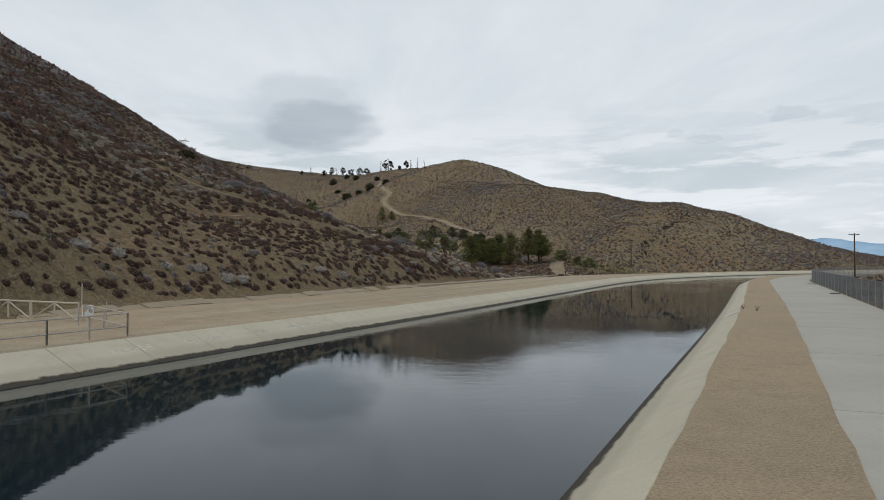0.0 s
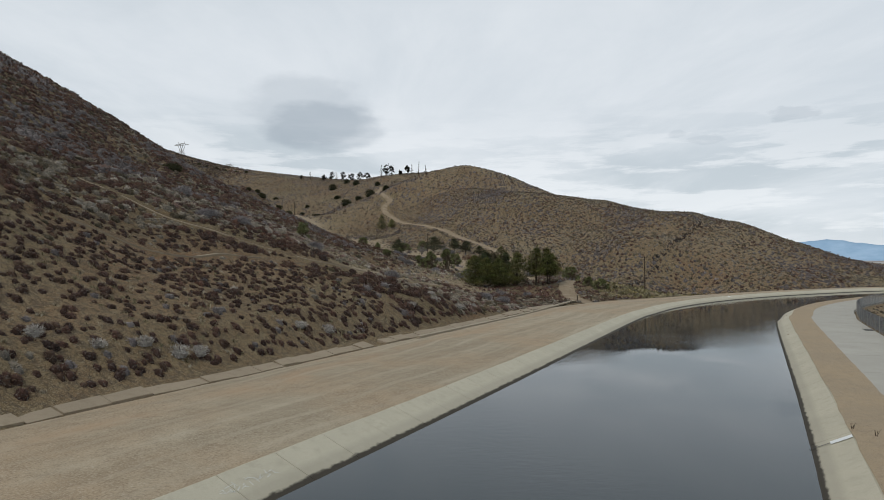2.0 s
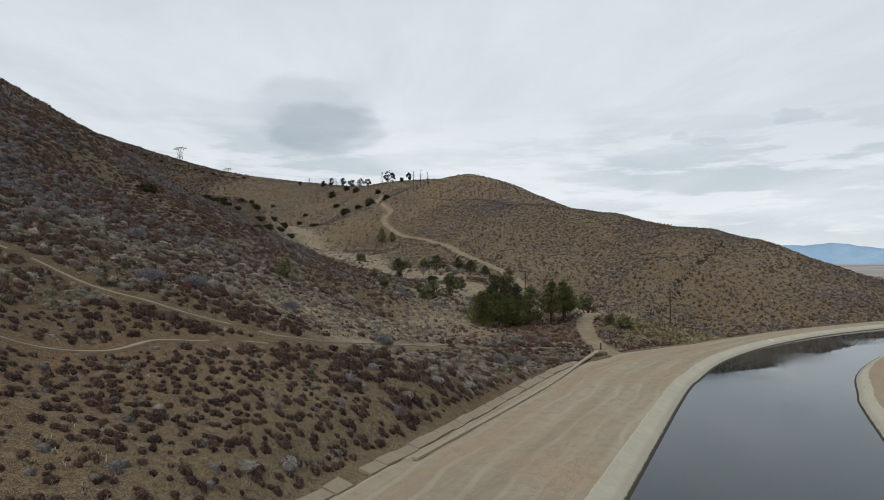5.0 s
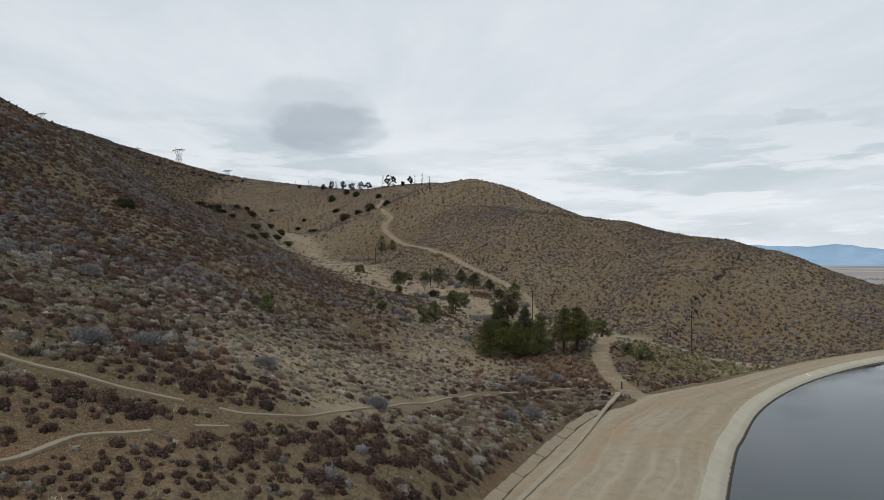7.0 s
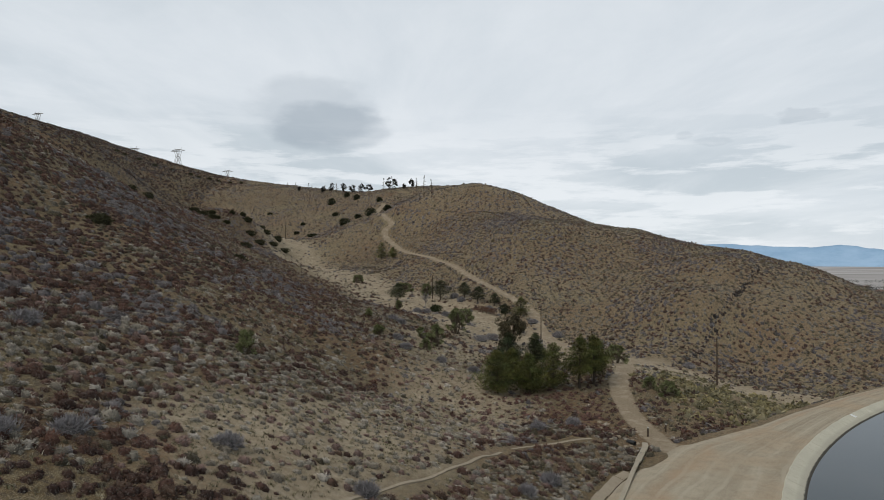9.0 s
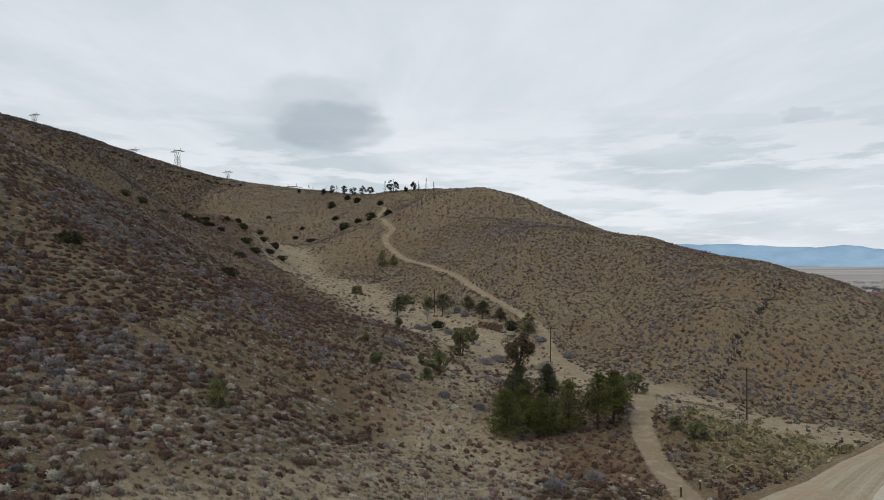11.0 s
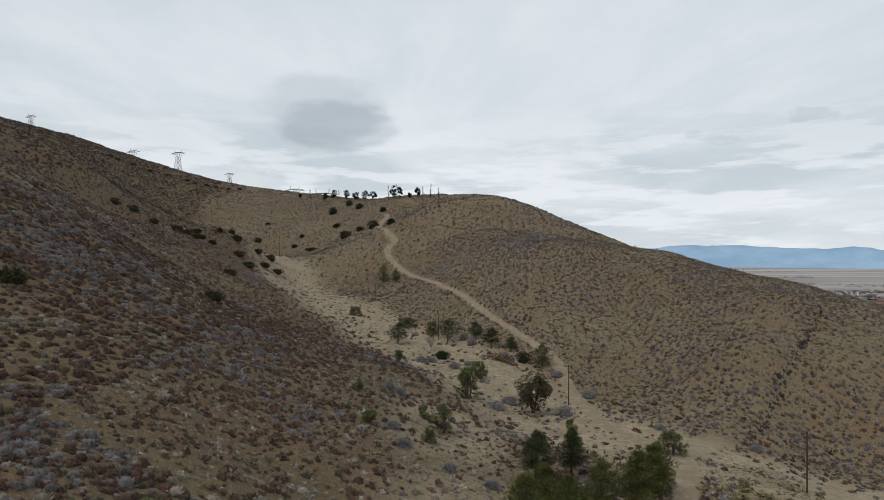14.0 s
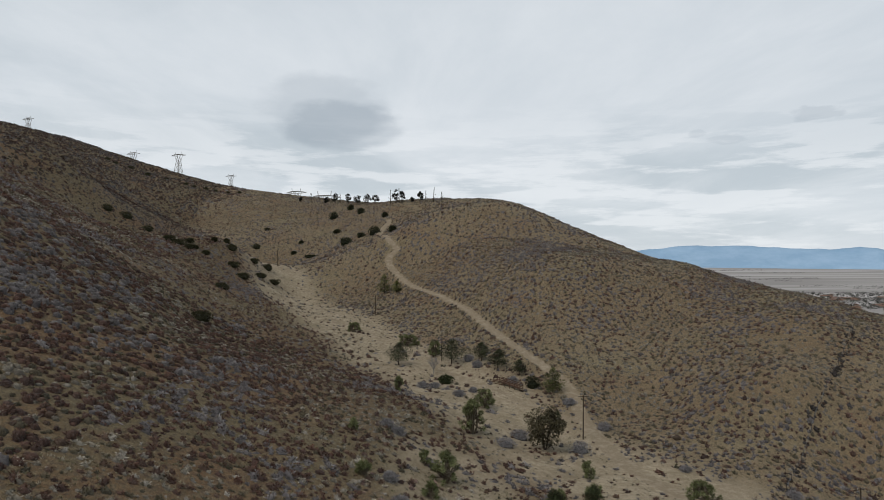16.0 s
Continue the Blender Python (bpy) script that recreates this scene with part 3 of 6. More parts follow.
# ---- the canal and its roads ----
def sweep(name, offsets, heights, material, u0=0, u1=None, wobble=0.0, seed=1):
    """A strip along the canal: offsets from its left edge and their heights (numbers or arrays along the canal)."""
    u1 = len(EDGE) if u1 is None else u1
    rows = []
    for o, h in zip(offsets, heights):
        o = o[u0:u1, None] if isinstance(o, np.ndarray) else o
        h = h[u0:u1] if isinstance(h, np.ndarray) else np.full(u1 - u0, float(h))
        xy = EDGE[u0:u1] + EDGE_N[u0:u1] * o
        if wobble:
            h = h + wobble * (value_noise(xy, 2.2, seed) + 0.6 * value_noise(xy, 0.9, seed + 1))
        rows.append(np.column_stack([xy, h]))
    v = np.stack(rows, axis=1).reshape(-1, 3)
    nv = len(offsets)
    along = np.repeat(EDGE_U[u0:u1], nv)
    across = np.concatenate([[float(np.mean(o)) for o in offsets]] * (u1 - u0))
    f = grid_faces(u1 - u0, nv)
    return mesh_from(name, v, f, material, {"along": along, "across": across})


def build_canal():
    wl = left_width(EDGE[:, 1])
    fr = np.linspace(1, 0, 15)
    offs = [0.24 + (wl - 1.94) * f for f in fr]
    hs = [np.full(len(EDGE), h) for h in np.interp(fr, [0, .06, .5, .8, .9, 1], [-0.03, 0.05, 0.10, 0.06, -0.08, -0.36])]
    tagged(new("road_dirt", sweep("road_dirt", offs, hs, M_DIRT, wobble=0.035)), "wide tan packed dirt road beside the canal", "dirt road", kind="structure")
    tagged(new("water", sweep("water", [L_WATER + 1.2, -6, -12, -18, R_WATER - 1.2], [WATER_Z] * 5, M_WATER)), "still dark canal water reflecting hills and cloud", "water", kind="structure")
    tagged(new("verge_gravel", sweep("verge_gravel", [R_TOP - 0.03 + 0.09 * value_noise(EDGE, 1.8, 71), R_TOP - 0.8, R_TOP - 1.6, R_TOP - 2.4, R_GRAVEL - 0.12 + 0.06 * value_noise(EDGE, 1.8, 73)], [0.075, 0.085, 0.08, 0.075, 0.065], M_GRAVEL, wobble=0.018)),
           "brown gravel strip between canal and paved road", "gravel verge", kind="structure")
    tagged(new("canal_bed", sweep("canal_bed", [L_WATER + 0.1, -6.5, -17.5, R_WATER - 0.1], [-0.9, -3.2, -3.2, -0.9], M_LINING)), "submerged concrete canal bed", "canal bed", kind="structure")


build_canal()


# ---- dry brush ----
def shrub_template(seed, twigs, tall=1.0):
    """A rounded clump of fine twigs, unit radius, round a small heart; bark tone varies by twig, and shade is painted
    in: dark heart, palest tips.
    """
    rs = np.random.RandomState(seed)
    n = 6
    core = 0.70
    v = [(rs.normal() * 0.1, rs.normal() * 0.1, 0.60 * tall)]
    rings = [(core * 0.74, 0.44 * tall), (core, -0.12)] if twigs > 20 else [(core, -0.12)]
    for q0, z0 in rings:
        for i in range(n):
            a = 2 * math.pi * i / n + rs.uniform(-0.25, 0.25)
            q = q0 * rs.uniform(0.65, 1.15)
            v.append((q * math.cos(a), q * math.sin(a), z0 * (rs.uniform(0.7, 1.2) if z0 > 0 else 1)))
    f = [(0, 1 + i, 1 + (i + 1) % n) for i in range(n)]
    if len(rings) > 1:
        for i in range(n):
            j = (i + 1) % n
            f += [(1 + i, 7 + i, 7 + j), (1 + i, 7 + j, 1 + j)]
    # tint factors imitate shade: darkest in the bottom ring, lighter towards the top
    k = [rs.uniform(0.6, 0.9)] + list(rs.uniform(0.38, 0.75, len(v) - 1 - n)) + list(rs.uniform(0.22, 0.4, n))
    lob = rs.uniform(0.68, 1.15, 6)
    lob[-1] = lob[0]
    wide = 0.046 * (70.0 / twigs) ** 0.66
    for q in range(twigs):
        a, e = rs.uniform(0, 2 * math.pi), math.asin(rs.uniform(0.02, 1.0))
        d = np.array([math.cos(a) * math.cos(e), math.sin(a) * math.cos(e), math.sin(e)])
        r = np.interp(a, np.linspace(0, 2 * math.pi, 6), lob) * rs.uniform(0.72, 1.12)
        tip = d * np.array([r, r, 0.86 * tall * (0.6 + 0.4 * r)]) + rs.normal(size=3) * 0.06
        low = tip * rs.uniform(0.42, 0.66) + rs.normal(size=3) * 0.05
        side = np.cross(tip - low, rs.normal(size=3))
        side /= np.linalg.norm(side) + 1e-6
        w = wide * rs.uniform(0.7, 1.35)
        j = len(v)
        v += [tuple(low - side * w), tuple(low + side * w), tuple(tip)]
        f.append((j, j + 1, j + 2))
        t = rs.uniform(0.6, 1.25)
        # light painted along each twig: foot darkened, tip lightened
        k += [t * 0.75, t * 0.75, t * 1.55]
    return np.array(v), np.array(f), np.array(k)


def tuft_template(seed, blades):
    """A tuft of dry grass: thin blades leaning apart."""
    rs = np.random.RandomState(seed)
    v, f, k = [], [], []
    for q in range(blades):
        a = rs.uniform(0, 2 * math.pi)
        c = rs.normal(size=2) * 0.42
        tip = (c[0] + 0.5 * math.cos(a), c[1] + 0.5 * math.sin(a), rs.uniform(0.35, 1.0))
        w = 0.11
        j = len(v)
        v += [(c[0] - w * math.sin(a), c[1] + w * math.cos(a), -0.05), (c[0] + w * math.sin(a), c[1] - w * math.cos(a), -0.05), tip]
        f.append((j, j + 1, j + 2))
        t = rs.uniform(0.7, 1.25)
        k += [t * 0.8, t * 0.8, t * 1.2]
    return np.array(v), np.array(f), np.array(k)


def scatter(p, size, tint, templates, rs, tall=0.85):
    """Vertices, faces and tints of clumps at plan points p."""
    z = sheet_height(p)
    gx = (sheet_height(p + np.array([0.6, 0])) - sheet_height(p - np.array([0.6, 0]))) / 1.2
    gy = (sheet_height(p + np.array([0, 0.6])) - sheet_height(p - np.array([0, 0.6]))) / 1.2
    gx, gy = np.clip(gx, -0.75, 0.75), np.clip(gy, -0.75, 0.75)
    V, F, T = [], [], []
    base = 0
    which = rs.randint(0, len(templates), len(p))
    for ti, (tv, tf, tk) in enumerate(templates):
        ids = np.nonzero(which == ti)[0]
        if not len(ids):
            continue
        a = rs.uniform(0, 2 * math.pi, len(ids))
        c, s = np.cos(a)[:, None], np.sin(a)[:, None]
        sx = size[ids][:, None] * rs.uniform(0.8, 1.3, (len(ids), 1))
        sy = size[ids][:, None] * rs.uniform(0.8, 1.3, (len(ids), 1))
        sz = size[ids][:, None] * tall * rs.uniform(0.75, 1.25, (len(ids), 1))
        x, y = tv[None, :, 0] * sx, tv[None, :, 1] * sy
        wx, wy = x * c - y * s, x * s + y * c
        lie = (gx[ids][:, None] * wx + gy[ids][:, None] * wy) * np.clip(1.1 - 1.3 * tv[None, :, 2], 0.3, 1.0)      # the foot follows the slope
        vv = np.stack([wx + p[ids, 0][:, None], wy + p[ids, 1][:, None], tv[None, :, 2] * sz + lie + z[ids][:, None] + 0.02], axis=2)
        V.append(vv.reshape(-1, 3))
        F.append((tf[None] + (np.arange(len(ids)) * len(tv))[:, None, None] + base).reshape(-1, 3))
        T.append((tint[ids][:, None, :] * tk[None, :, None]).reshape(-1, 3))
        base += len(ids) * len(tv)
    return np.vstack(V), np.vstack(F), np.vstack(T)


def brush_points(x0, x1, y0, y1, step, rs):
    X, Y = np.meshgrid(np.arange(x0, x1, step), np.arange(y0, y1, step), indexing="ij")
    p = np.stack([X.ravel(), Y.ravel()], axis=1)
    return p + rs.uniform(-0.85, 0.85, p.shape) * step


BROWN = np.array([(0.128, 0.067, 0.048), (0.150, 0.080, 0.056), (0.102, 0.055, 0.042), (0.158, 0.094, 0.062)])
GREY = np.array([(0.195, 0.170, 0.166), (0.232, 0.204, 0.196), (0.164, 0.142, 0.140)])
PALE = np.array([(0.270, 0.235, 0.185), (0.330, 0.290, 0.240), (0.225, 0.190, 0.145)])
OLIVE = np.array([(0.112, 0.088, 0.052), (0.130, 0.104, 0.064), (0.090, 0.074, 0.044)])
RUST = np.array([(0.135, 0.066, 0.044), (0.110, 0.056, 0.040)])


YELLOW = np.array([(0.320, 0.262, 0.120), (0.250, 0.210, 0.100), (0.360, 0.305, 0.175), (0.190, 0.165, 0.090)])
STAKES, _ = curve_through([(62.5, 231.0), (69.7, 240.7), (78.5, 251.7), (86.6, 260.5), (98.4, 275), (114, 294.9)], 2.6)


def keep_brush(p, rs, density):
    s, k = canal_place(p)
    ok = (s > left_width(EDGE[k, 1]) + np.where(EDGE[k, 1] > 132, -0.9, 0.5))
    for line, half, *_ in list(TRACK_LINES.values()) + PATH_LINES:
        ok &= track_distance(p, line) > half + 0.9
    # thinned out of the camera's view: behind the start and on the hills' far sides
    back = (p[:, 0] < -0.74 * p[:, 1] - 6) | ((p[:, 0] > 165) & (p[:, 1] > 345)) | ((p[:, 0] > 60) & (p[:, 1] > 520))
    for x, y in ((30.4, 158.4), (34.2, 161.4), (26.9, 155.6)):      # bollards and culvert stand clear
        ok &= np.hypot(p[:, 0] - x, p[:, 1] - y + 1.0) > 2.6
    ok &= rs.uniform(0, 1, len(p)) < density(p) * np.where(back, 0.22, 1.0)
    return p[ok]


def build_brush(name, label, region, step, size, twigs, seed, rows, density):
    rs = np.random.RandomState(seed)
    p = keep_brush(brush_points(*region, step, rs), rs, density)
    patch = value_noise(p, 22.0, seed + 7) * 0.6 + value_noise(p, 7.0, seed + 9) * 0.4 + rs.uniform(-0.5, 0.5, len(p))
    order = np.digitize(patch, [r[0] for r in rows[:-1]])
    tint, sz = np.zeros((len(p), 3)), np.zeros(len(p))
    far = tone(p - np.array([22.0, 0])) > rs.uniform(0.1, 0.9, len(p))
    edges = [r[0] for r in ROWS_FAR[:-1]]
    order = np.where(far, 10 + np.digitize(patch, edges), order)
    for i, (_, pal, k) in list(enumerate(rows)) + [(10 + j, r) for j, r in enumerate(ROWS_FAR)]:
        ids = np.nonzero(order == i)[0]
        tint[ids] = pal[rs.randint(0, len(pal), len(ids))] * rs.uniform(0.8, 1.2, (len(ids), 1))
        sz[ids] = (size[0] + (size[1] - size[0]) * rs.uniform(0, 1, len(ids)) ** 1.6) * k
    sz *= np.where(far & (twigs > 17), 0.88, 1.0)
    # bleached growth on the terrace, small dark clumps on the cut bank
    pick = rs.uniform(0, 1, len(p))
    t = np.maximum(terrace(p), 0.62 * np.exp(-(((p[:, 0] + 25) / 20) ** 2 + ((p[:, 1] - 130) / 26) ** 2)))
    t = np.maximum(t, 0.9 * np.exp(-(((p[:, 0] + 6) / 12) ** 2 + ((p[:, 1] - 196) / 16) ** 2)))
    t = np.maximum(t, 0.7 * np.exp(-(((p[:, 0] - 4) / 9) ** 2 + ((p[:, 1] - 124) / 18) ** 2)))
    ids = np.nonzero(pick < 0.60 * t)[0]
    tint[ids] = PALE[rs.randint(0, len(PALE), len(ids))] * rs.uniform(1.2, 1.9, (len(ids), 1))
    ids = np.nonzero((pick >= 0.60 * t) & (pick < 0.85 * t))[0]
    tint[ids] = np.array((0.310, 0.200, 0.164)) * rs.uniform(0.75, 1.2, (len(ids), 1))
    sz *= 1 - 0.22 * t
    s, k = canal_place(p)
    bank = (1 - smooth((s - left_width(EDGE[k, 1]) - 16) / 16.0)) * (1 - smooth((p[:, 1] - 95) / 20.0))
    low = bank * (1 - smooth((p[:, 1] - 84) / 16.0))
    sz = np.where(low > 0.4, rs.uniform(0.30, 0.62, len(p)), sz)
    ids = np.nonzero((bank > 0.3) & (rs.uniform(0, 1, len(p)) < 0.85))[0]
    tint[ids] = BROWN[rs.randint(0, len(BROWN), len(ids))] * rs.uniform(0.55, 1.05, (len(ids), 1))
    green = np.exp(-(((p[:, 0] - 58) / 18) ** 4 + ((p[:, 1] - 185) / 18) ** 4)) * (p[:, 0] > 37)
    ids = np.nonzero(rs.uniform(0, 1, len(p)) < 0.92 * green)[0]
    tint[ids] = YELLOW[rs.randint(0, len(YELLOW), len(ids))] * rs.uniform(0.75, 1.2, (len(ids), 1))
    sz[ids] *= 1.45
    red = np.exp(-(((p[:, 0] - 14) / 17) ** 4 + ((p[:, 1] - 172) / 11) ** 4))
    ids = np.nonzero(rs.uniform(0, 1, len(p)) < 0.75 * red)[0]
    tint[ids] = np.array((0.185, 0.094, 0.072)) * rs.uniform(0.7, 1.3, (len(ids), 1))
    d = track_distance(p, STAKES)
    ids = np.nonzero((d < 1.1) & (rs.uniform(0, 1, len(p)) < 0.9))[0]
    tint[ids] = np.array((0.060, 0.047, 0.042)) * rs.uniform(0.7, 1.3, (len(ids), 1))
    sz[ids] *= 1.2
    tint *= np.where((p[:, 1] > 430) & (tone(p) < 0.4), 0.62, 1.0)[:, None]       # shrub tint darkened on the spur beyond y 430
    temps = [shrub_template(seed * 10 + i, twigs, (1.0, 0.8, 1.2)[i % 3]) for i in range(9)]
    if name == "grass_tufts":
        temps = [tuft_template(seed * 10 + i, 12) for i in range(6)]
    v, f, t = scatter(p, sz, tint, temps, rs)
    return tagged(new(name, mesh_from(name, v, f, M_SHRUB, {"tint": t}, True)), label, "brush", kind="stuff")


def slope_density(p):
    return np.clip(0.95 + 0.35 * value_noise(p, 13.0, 21) + 0.25 * value_noise(p, 4.0, 22), 0.35, 1.0) * (1 - 0.86 * meadow(p)) * (1 - 0.5 * terrace(p))


def foot_density(p):
    """The cut bank at the hill's foot is barer, with single clumps."""
    s, k = canal_place(p)
    bank = 1 - smooth((s - left_width(EDGE[k, 1]) - 9) / 8.0)
    return slope_density(p) * (1 - 0.15 * bank * (p[:, 1] < 118))


ROWS_FAR = [(-0.34, PALE * 0.95, 0.85), (-0.08, OLIVE * 1.65, 0.95), (0.28, np.vstack([BROWN * 1.05, GREY[2:] * 0.85]), 1.0), (9, GREY * 1.1, 1.1)]
ROWS_HILL = [(-0.50, PALE * 1.3, 0.8), (-0.30, OLIVE * 1.2, 0.9), (0.20, BROWN, 1.0), (0.40, RUST * 1.2, 1.0), (9, GREY * 1.15, 1.2)]
SLOPE = "dark brown and grey dry desert brush on the slope"
build_brush("brush", SLOPE, (-50, 36, 34, 162), 0.80, (0.34, 1.15), 58, 31, ROWS_HILL, foot_density)
build_brush("brush", SLOPE, (-120, -50, 45, 300), 1.16, (0.5, 1.35), 21, 38, ROWS_HILL, slope_density)
build_brush("brush", "dark dry brush on the high slope", (-265, -120, 60, 430), 1.5, (0.65, 1.6), 9, 32, ROWS_HILL, slope_density)
build_brush("brush", "dry brush on the upper valley side", (-50, 24, 162, 430), 1.16, (0.46, 1.25), 18, 33, ROWS_HILL, slope_density)
build_brush("brush", "dry brush in the upper valley", (-120, -50, 300, 430), 1.5, (0.5, 1.1), 9, 39, ROWS_HILL, slope_density)
build_brush("brush", "olive and brown brush on the far hill", (24, 285, 155, 430), 1.14, (0.42, 1.12), 10, 34, ROWS_HILL, slope_density)
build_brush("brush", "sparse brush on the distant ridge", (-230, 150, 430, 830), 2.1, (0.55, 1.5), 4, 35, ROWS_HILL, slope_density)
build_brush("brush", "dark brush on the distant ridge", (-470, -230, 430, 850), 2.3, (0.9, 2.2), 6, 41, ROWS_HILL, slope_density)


def build_tufts():
    """Dry grass between the shrubs: thick on the terrace, thin on the slope."""
    rs = np.random.RandomState(57)
    p = brush_points(-50, 60, 40, 215, 0.72, rs)
    p = keep_brush(p, rs, lambda q: np.clip(0.25 + 1.1 * (grassy(q) - 0.6 * meadow(q)) + 0.5 * value_noise(q, 5.0, 91), 0.08, 1.0))
    pal = np.array([(0.350, 0.290, 0.185), (0.280, 0.232, 0.138), (0.205, 0.182, 0.100), (0.410, 0.360, 0.265)])
    tint = pal[rs.randint(0, 4, len(p))] * rs.uniform(0.75, 1.15, (len(p), 1))
    v, f, t = scatter(p, rs.uniform(0.18, 0.42, len(p)), tint, [tuft_template(700 + i, 11) for i in range(5)], rs, 0.8)
    tagged(new("dry_grass", mesh_from("dry_grass", v, f, M_SHRUB, {"tint": t}, False)), "pale dry grass tufts between the shrubs", "grass", kind="stuff")


build_tufts()


def build_stake_brush():
    rs = np.random.RandomState(58)
    p = np.repeat(STAKES, 3, axis=0) + rs.normal(size=(len(STAKES) * 3, 2)) * np.array([1.0, 1.1])
    pal = np.vstack([BROWN * 0.7, GREY * 0.7])
    tint = pal[rs.randint(0, len(pal), len(p))] * rs.uniform(0.7, 1.2, (len(p), 1))
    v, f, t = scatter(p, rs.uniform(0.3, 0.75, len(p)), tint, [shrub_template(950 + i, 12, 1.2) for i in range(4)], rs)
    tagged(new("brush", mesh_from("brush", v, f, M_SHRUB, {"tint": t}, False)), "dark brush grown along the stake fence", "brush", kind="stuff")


build_stake_brush()


def meadow_density(p):
    return np.clip(meadow(p) * 1.3 - 0.25, 0, 1) * np.clip(0.55 + 0.6 * value_noise(p, 6.0, 51), 0.05, 1)


build_brush("grass_tufts", "small dry tufts on the valley floor", (-110, 80, 170, 440), 1.5, (0.14, 0.5), 14, 36,
            [(-0.1, PALE, 0.9), (0.25, OLIVE, 1.0), (9, PALE * 0.7, 1.0)], meadow_density)


def right_bank(p):
    s, k = canal_place(p)
    return ((s < R_ROAD - 1.6) & (s > R_ROAD - 46)) * np.clip(0.7 + 0.5 * value_noise(p, 7.0, 53), 0.2, 1)


def build_bank_brush():
    rs = np.random.RandomState(37)
    p = brush_points(10, 230, 0, 215, 1.6, rs)
    p = p[rs.uniform(0, 1, len(p)) < right_bank(p)]
    pal = np.vstack([PALE, PALE * 0.8, OLIVE, BROWN[:1]])
    tint = pal[rs.randint(0, len(pal), len(p))] * rs.uniform(0.8, 1.2, (len(p), 1))
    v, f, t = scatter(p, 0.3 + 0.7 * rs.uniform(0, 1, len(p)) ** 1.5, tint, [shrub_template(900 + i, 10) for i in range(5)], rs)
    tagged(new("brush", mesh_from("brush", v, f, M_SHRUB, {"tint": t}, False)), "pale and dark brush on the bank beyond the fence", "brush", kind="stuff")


build_bank_brush()


# ---- small builders ----
class Geo:
    """Collects triangles and their tints into one mesh."""

    def __init__(self):
        self.v, self.f, self.t, self.n = [], [], [], 0

    def add(self, v, f, tint=(1, 1, 1)):
        v = np.asarray(v, float)
        self.v.append(v)
        self.f.append(np.asarray(f, int) + self.n)
        t = np.asarray(tint, float)
        self.t.append(np.broadcast_to(t, (len(v), 3)) if t.ndim == 1 else t)
        self.n += len(v)

    def box(self, center, half, rot=None, tint=(1, 1, 1), bevel=0.0):
        c, h = np.array(center, float), np.array(half, float)
        s = np.array([(x, y, z) for x in (-1, 1) for y in (-1, 1) for z in (-1, 1)], float)
        v = s * h
        if rot is not None:
            v = v @ np.array(rot).T
        f = [(0, 1, 3), (0, 3, 2), (4, 6, 7), (4, 7, 5), (0, 4, 5), (0, 5, 1), (2, 3, 7), (2, 7, 6), (0, 2, 6), (0, 6, 4), (1, 5, 7), (1, 7, 3)]
        self.add(v + c, f, tint)

    def tube(self, pts, radii, sides=6, tint=(1, 1, 1), cap=True):
        p = np.asarray(pts, float)
        r = np.broadcast_to(np.asarray(radii, float), (len(p),))
        d = np.gradient(p, axis=0)
        d /= np.linalg.norm(d, axis=1)[:, None] + 1e-9
        ref = np.array([0, 0, 1.0]) if abs(d[0, 2]) < 0.9 else np.array([1.0, 0, 0])
        a = np.cross(d, ref)
        a /= np.linalg.norm(a, axis=1)[:, None] + 1e-9
        b = np.cross(d, a)
        ang = np.linspace(0, 2 * math.pi, sides, endpoint=False)
        v = p[:, None] + r[:, None, None] * (np.cos(ang)[None, :, None] * a[:, None] + np.sin(ang)[None, :, None] * b[:, None])
        f = []
        for i in range(len(p) - 1):
            for k in range(sides):
                q, w = i * sides + k, i * sides + (k + 1) % sides
                f += [(q, w, w + sides), (q, w + sides, q + sides)]
        v = v.reshape(-1, 3)
        if cap:
            v = np.vstack([v, p[:1], p[-1:]])
            m = len(p) * sides
            for k in range(sides):
                f.append((m, (k + 1) % sides, k))
                f.append((m + 1, m - sides + k, m - sides + (k + 1) % sides))
        self.add(v, f, tint)

    def puff(self, center, radii, count, blade, rs, tint, up=0.25, width=0.35, jitter=0.18):
        """A clump of short leaf blades through an ellipsoid, thickest towards its skin."""
        d = rs.normal(size=(count, 3))
        d /= np.linalg.norm(d, axis=1)[:, None]
        rad = rs.uniform(0.35, 1.0, (count, 1)) ** 0.5
        base = np.asarray(center) + d * rad * np.asarray(radii)
        out = d + np.array([0, 0, up]) + rs.normal(size=(count, 3)) * 0.5
        out /= np.linalg.norm(out, axis=1)[:, None]
        side = np.cross(out, rs.normal(size=(count, 3)))
        side /= np.linalg.norm(side, axis=1)[:, None] + 1e-9
        ln = blade * rs.uniform(0.7, 1.3, (count, 1))
        v = np.stack([base - side * ln * width, base + side * ln * width, base + out * ln], axis=1).reshape(-1, 3)
        f = np.arange(count * 3).reshape(-1, 3)
        t = np.repeat(np.asarray(tint)[None] * rs.uniform(1 - jitter, 1 + jitter, (count, 1)), 3, axis=0)
        self.add(v, f, t)

    def mesh(self, name, material, smooth_shade=False):
        return mesh_from(name, np.vstack(self.v), np.vstack(self.f), material, {"tint": np.vstack(self.t)}, smooth_shade)


def root(name, x, y, z=None, turn=0.0, label="", category="", group="", sink=0.0):
    """An Empty at the foot of a thing, on the ground."""
    ob = new(name)
    ob.empty_display_size = 0.2
    z = float(sheet_height(np.array([(x, y)], float))[0]) if z is None else z
    ob.matrix_basis = pose(x, y, z - sink, 0, 0, turn)
    return tagged(ob, label, category, group)


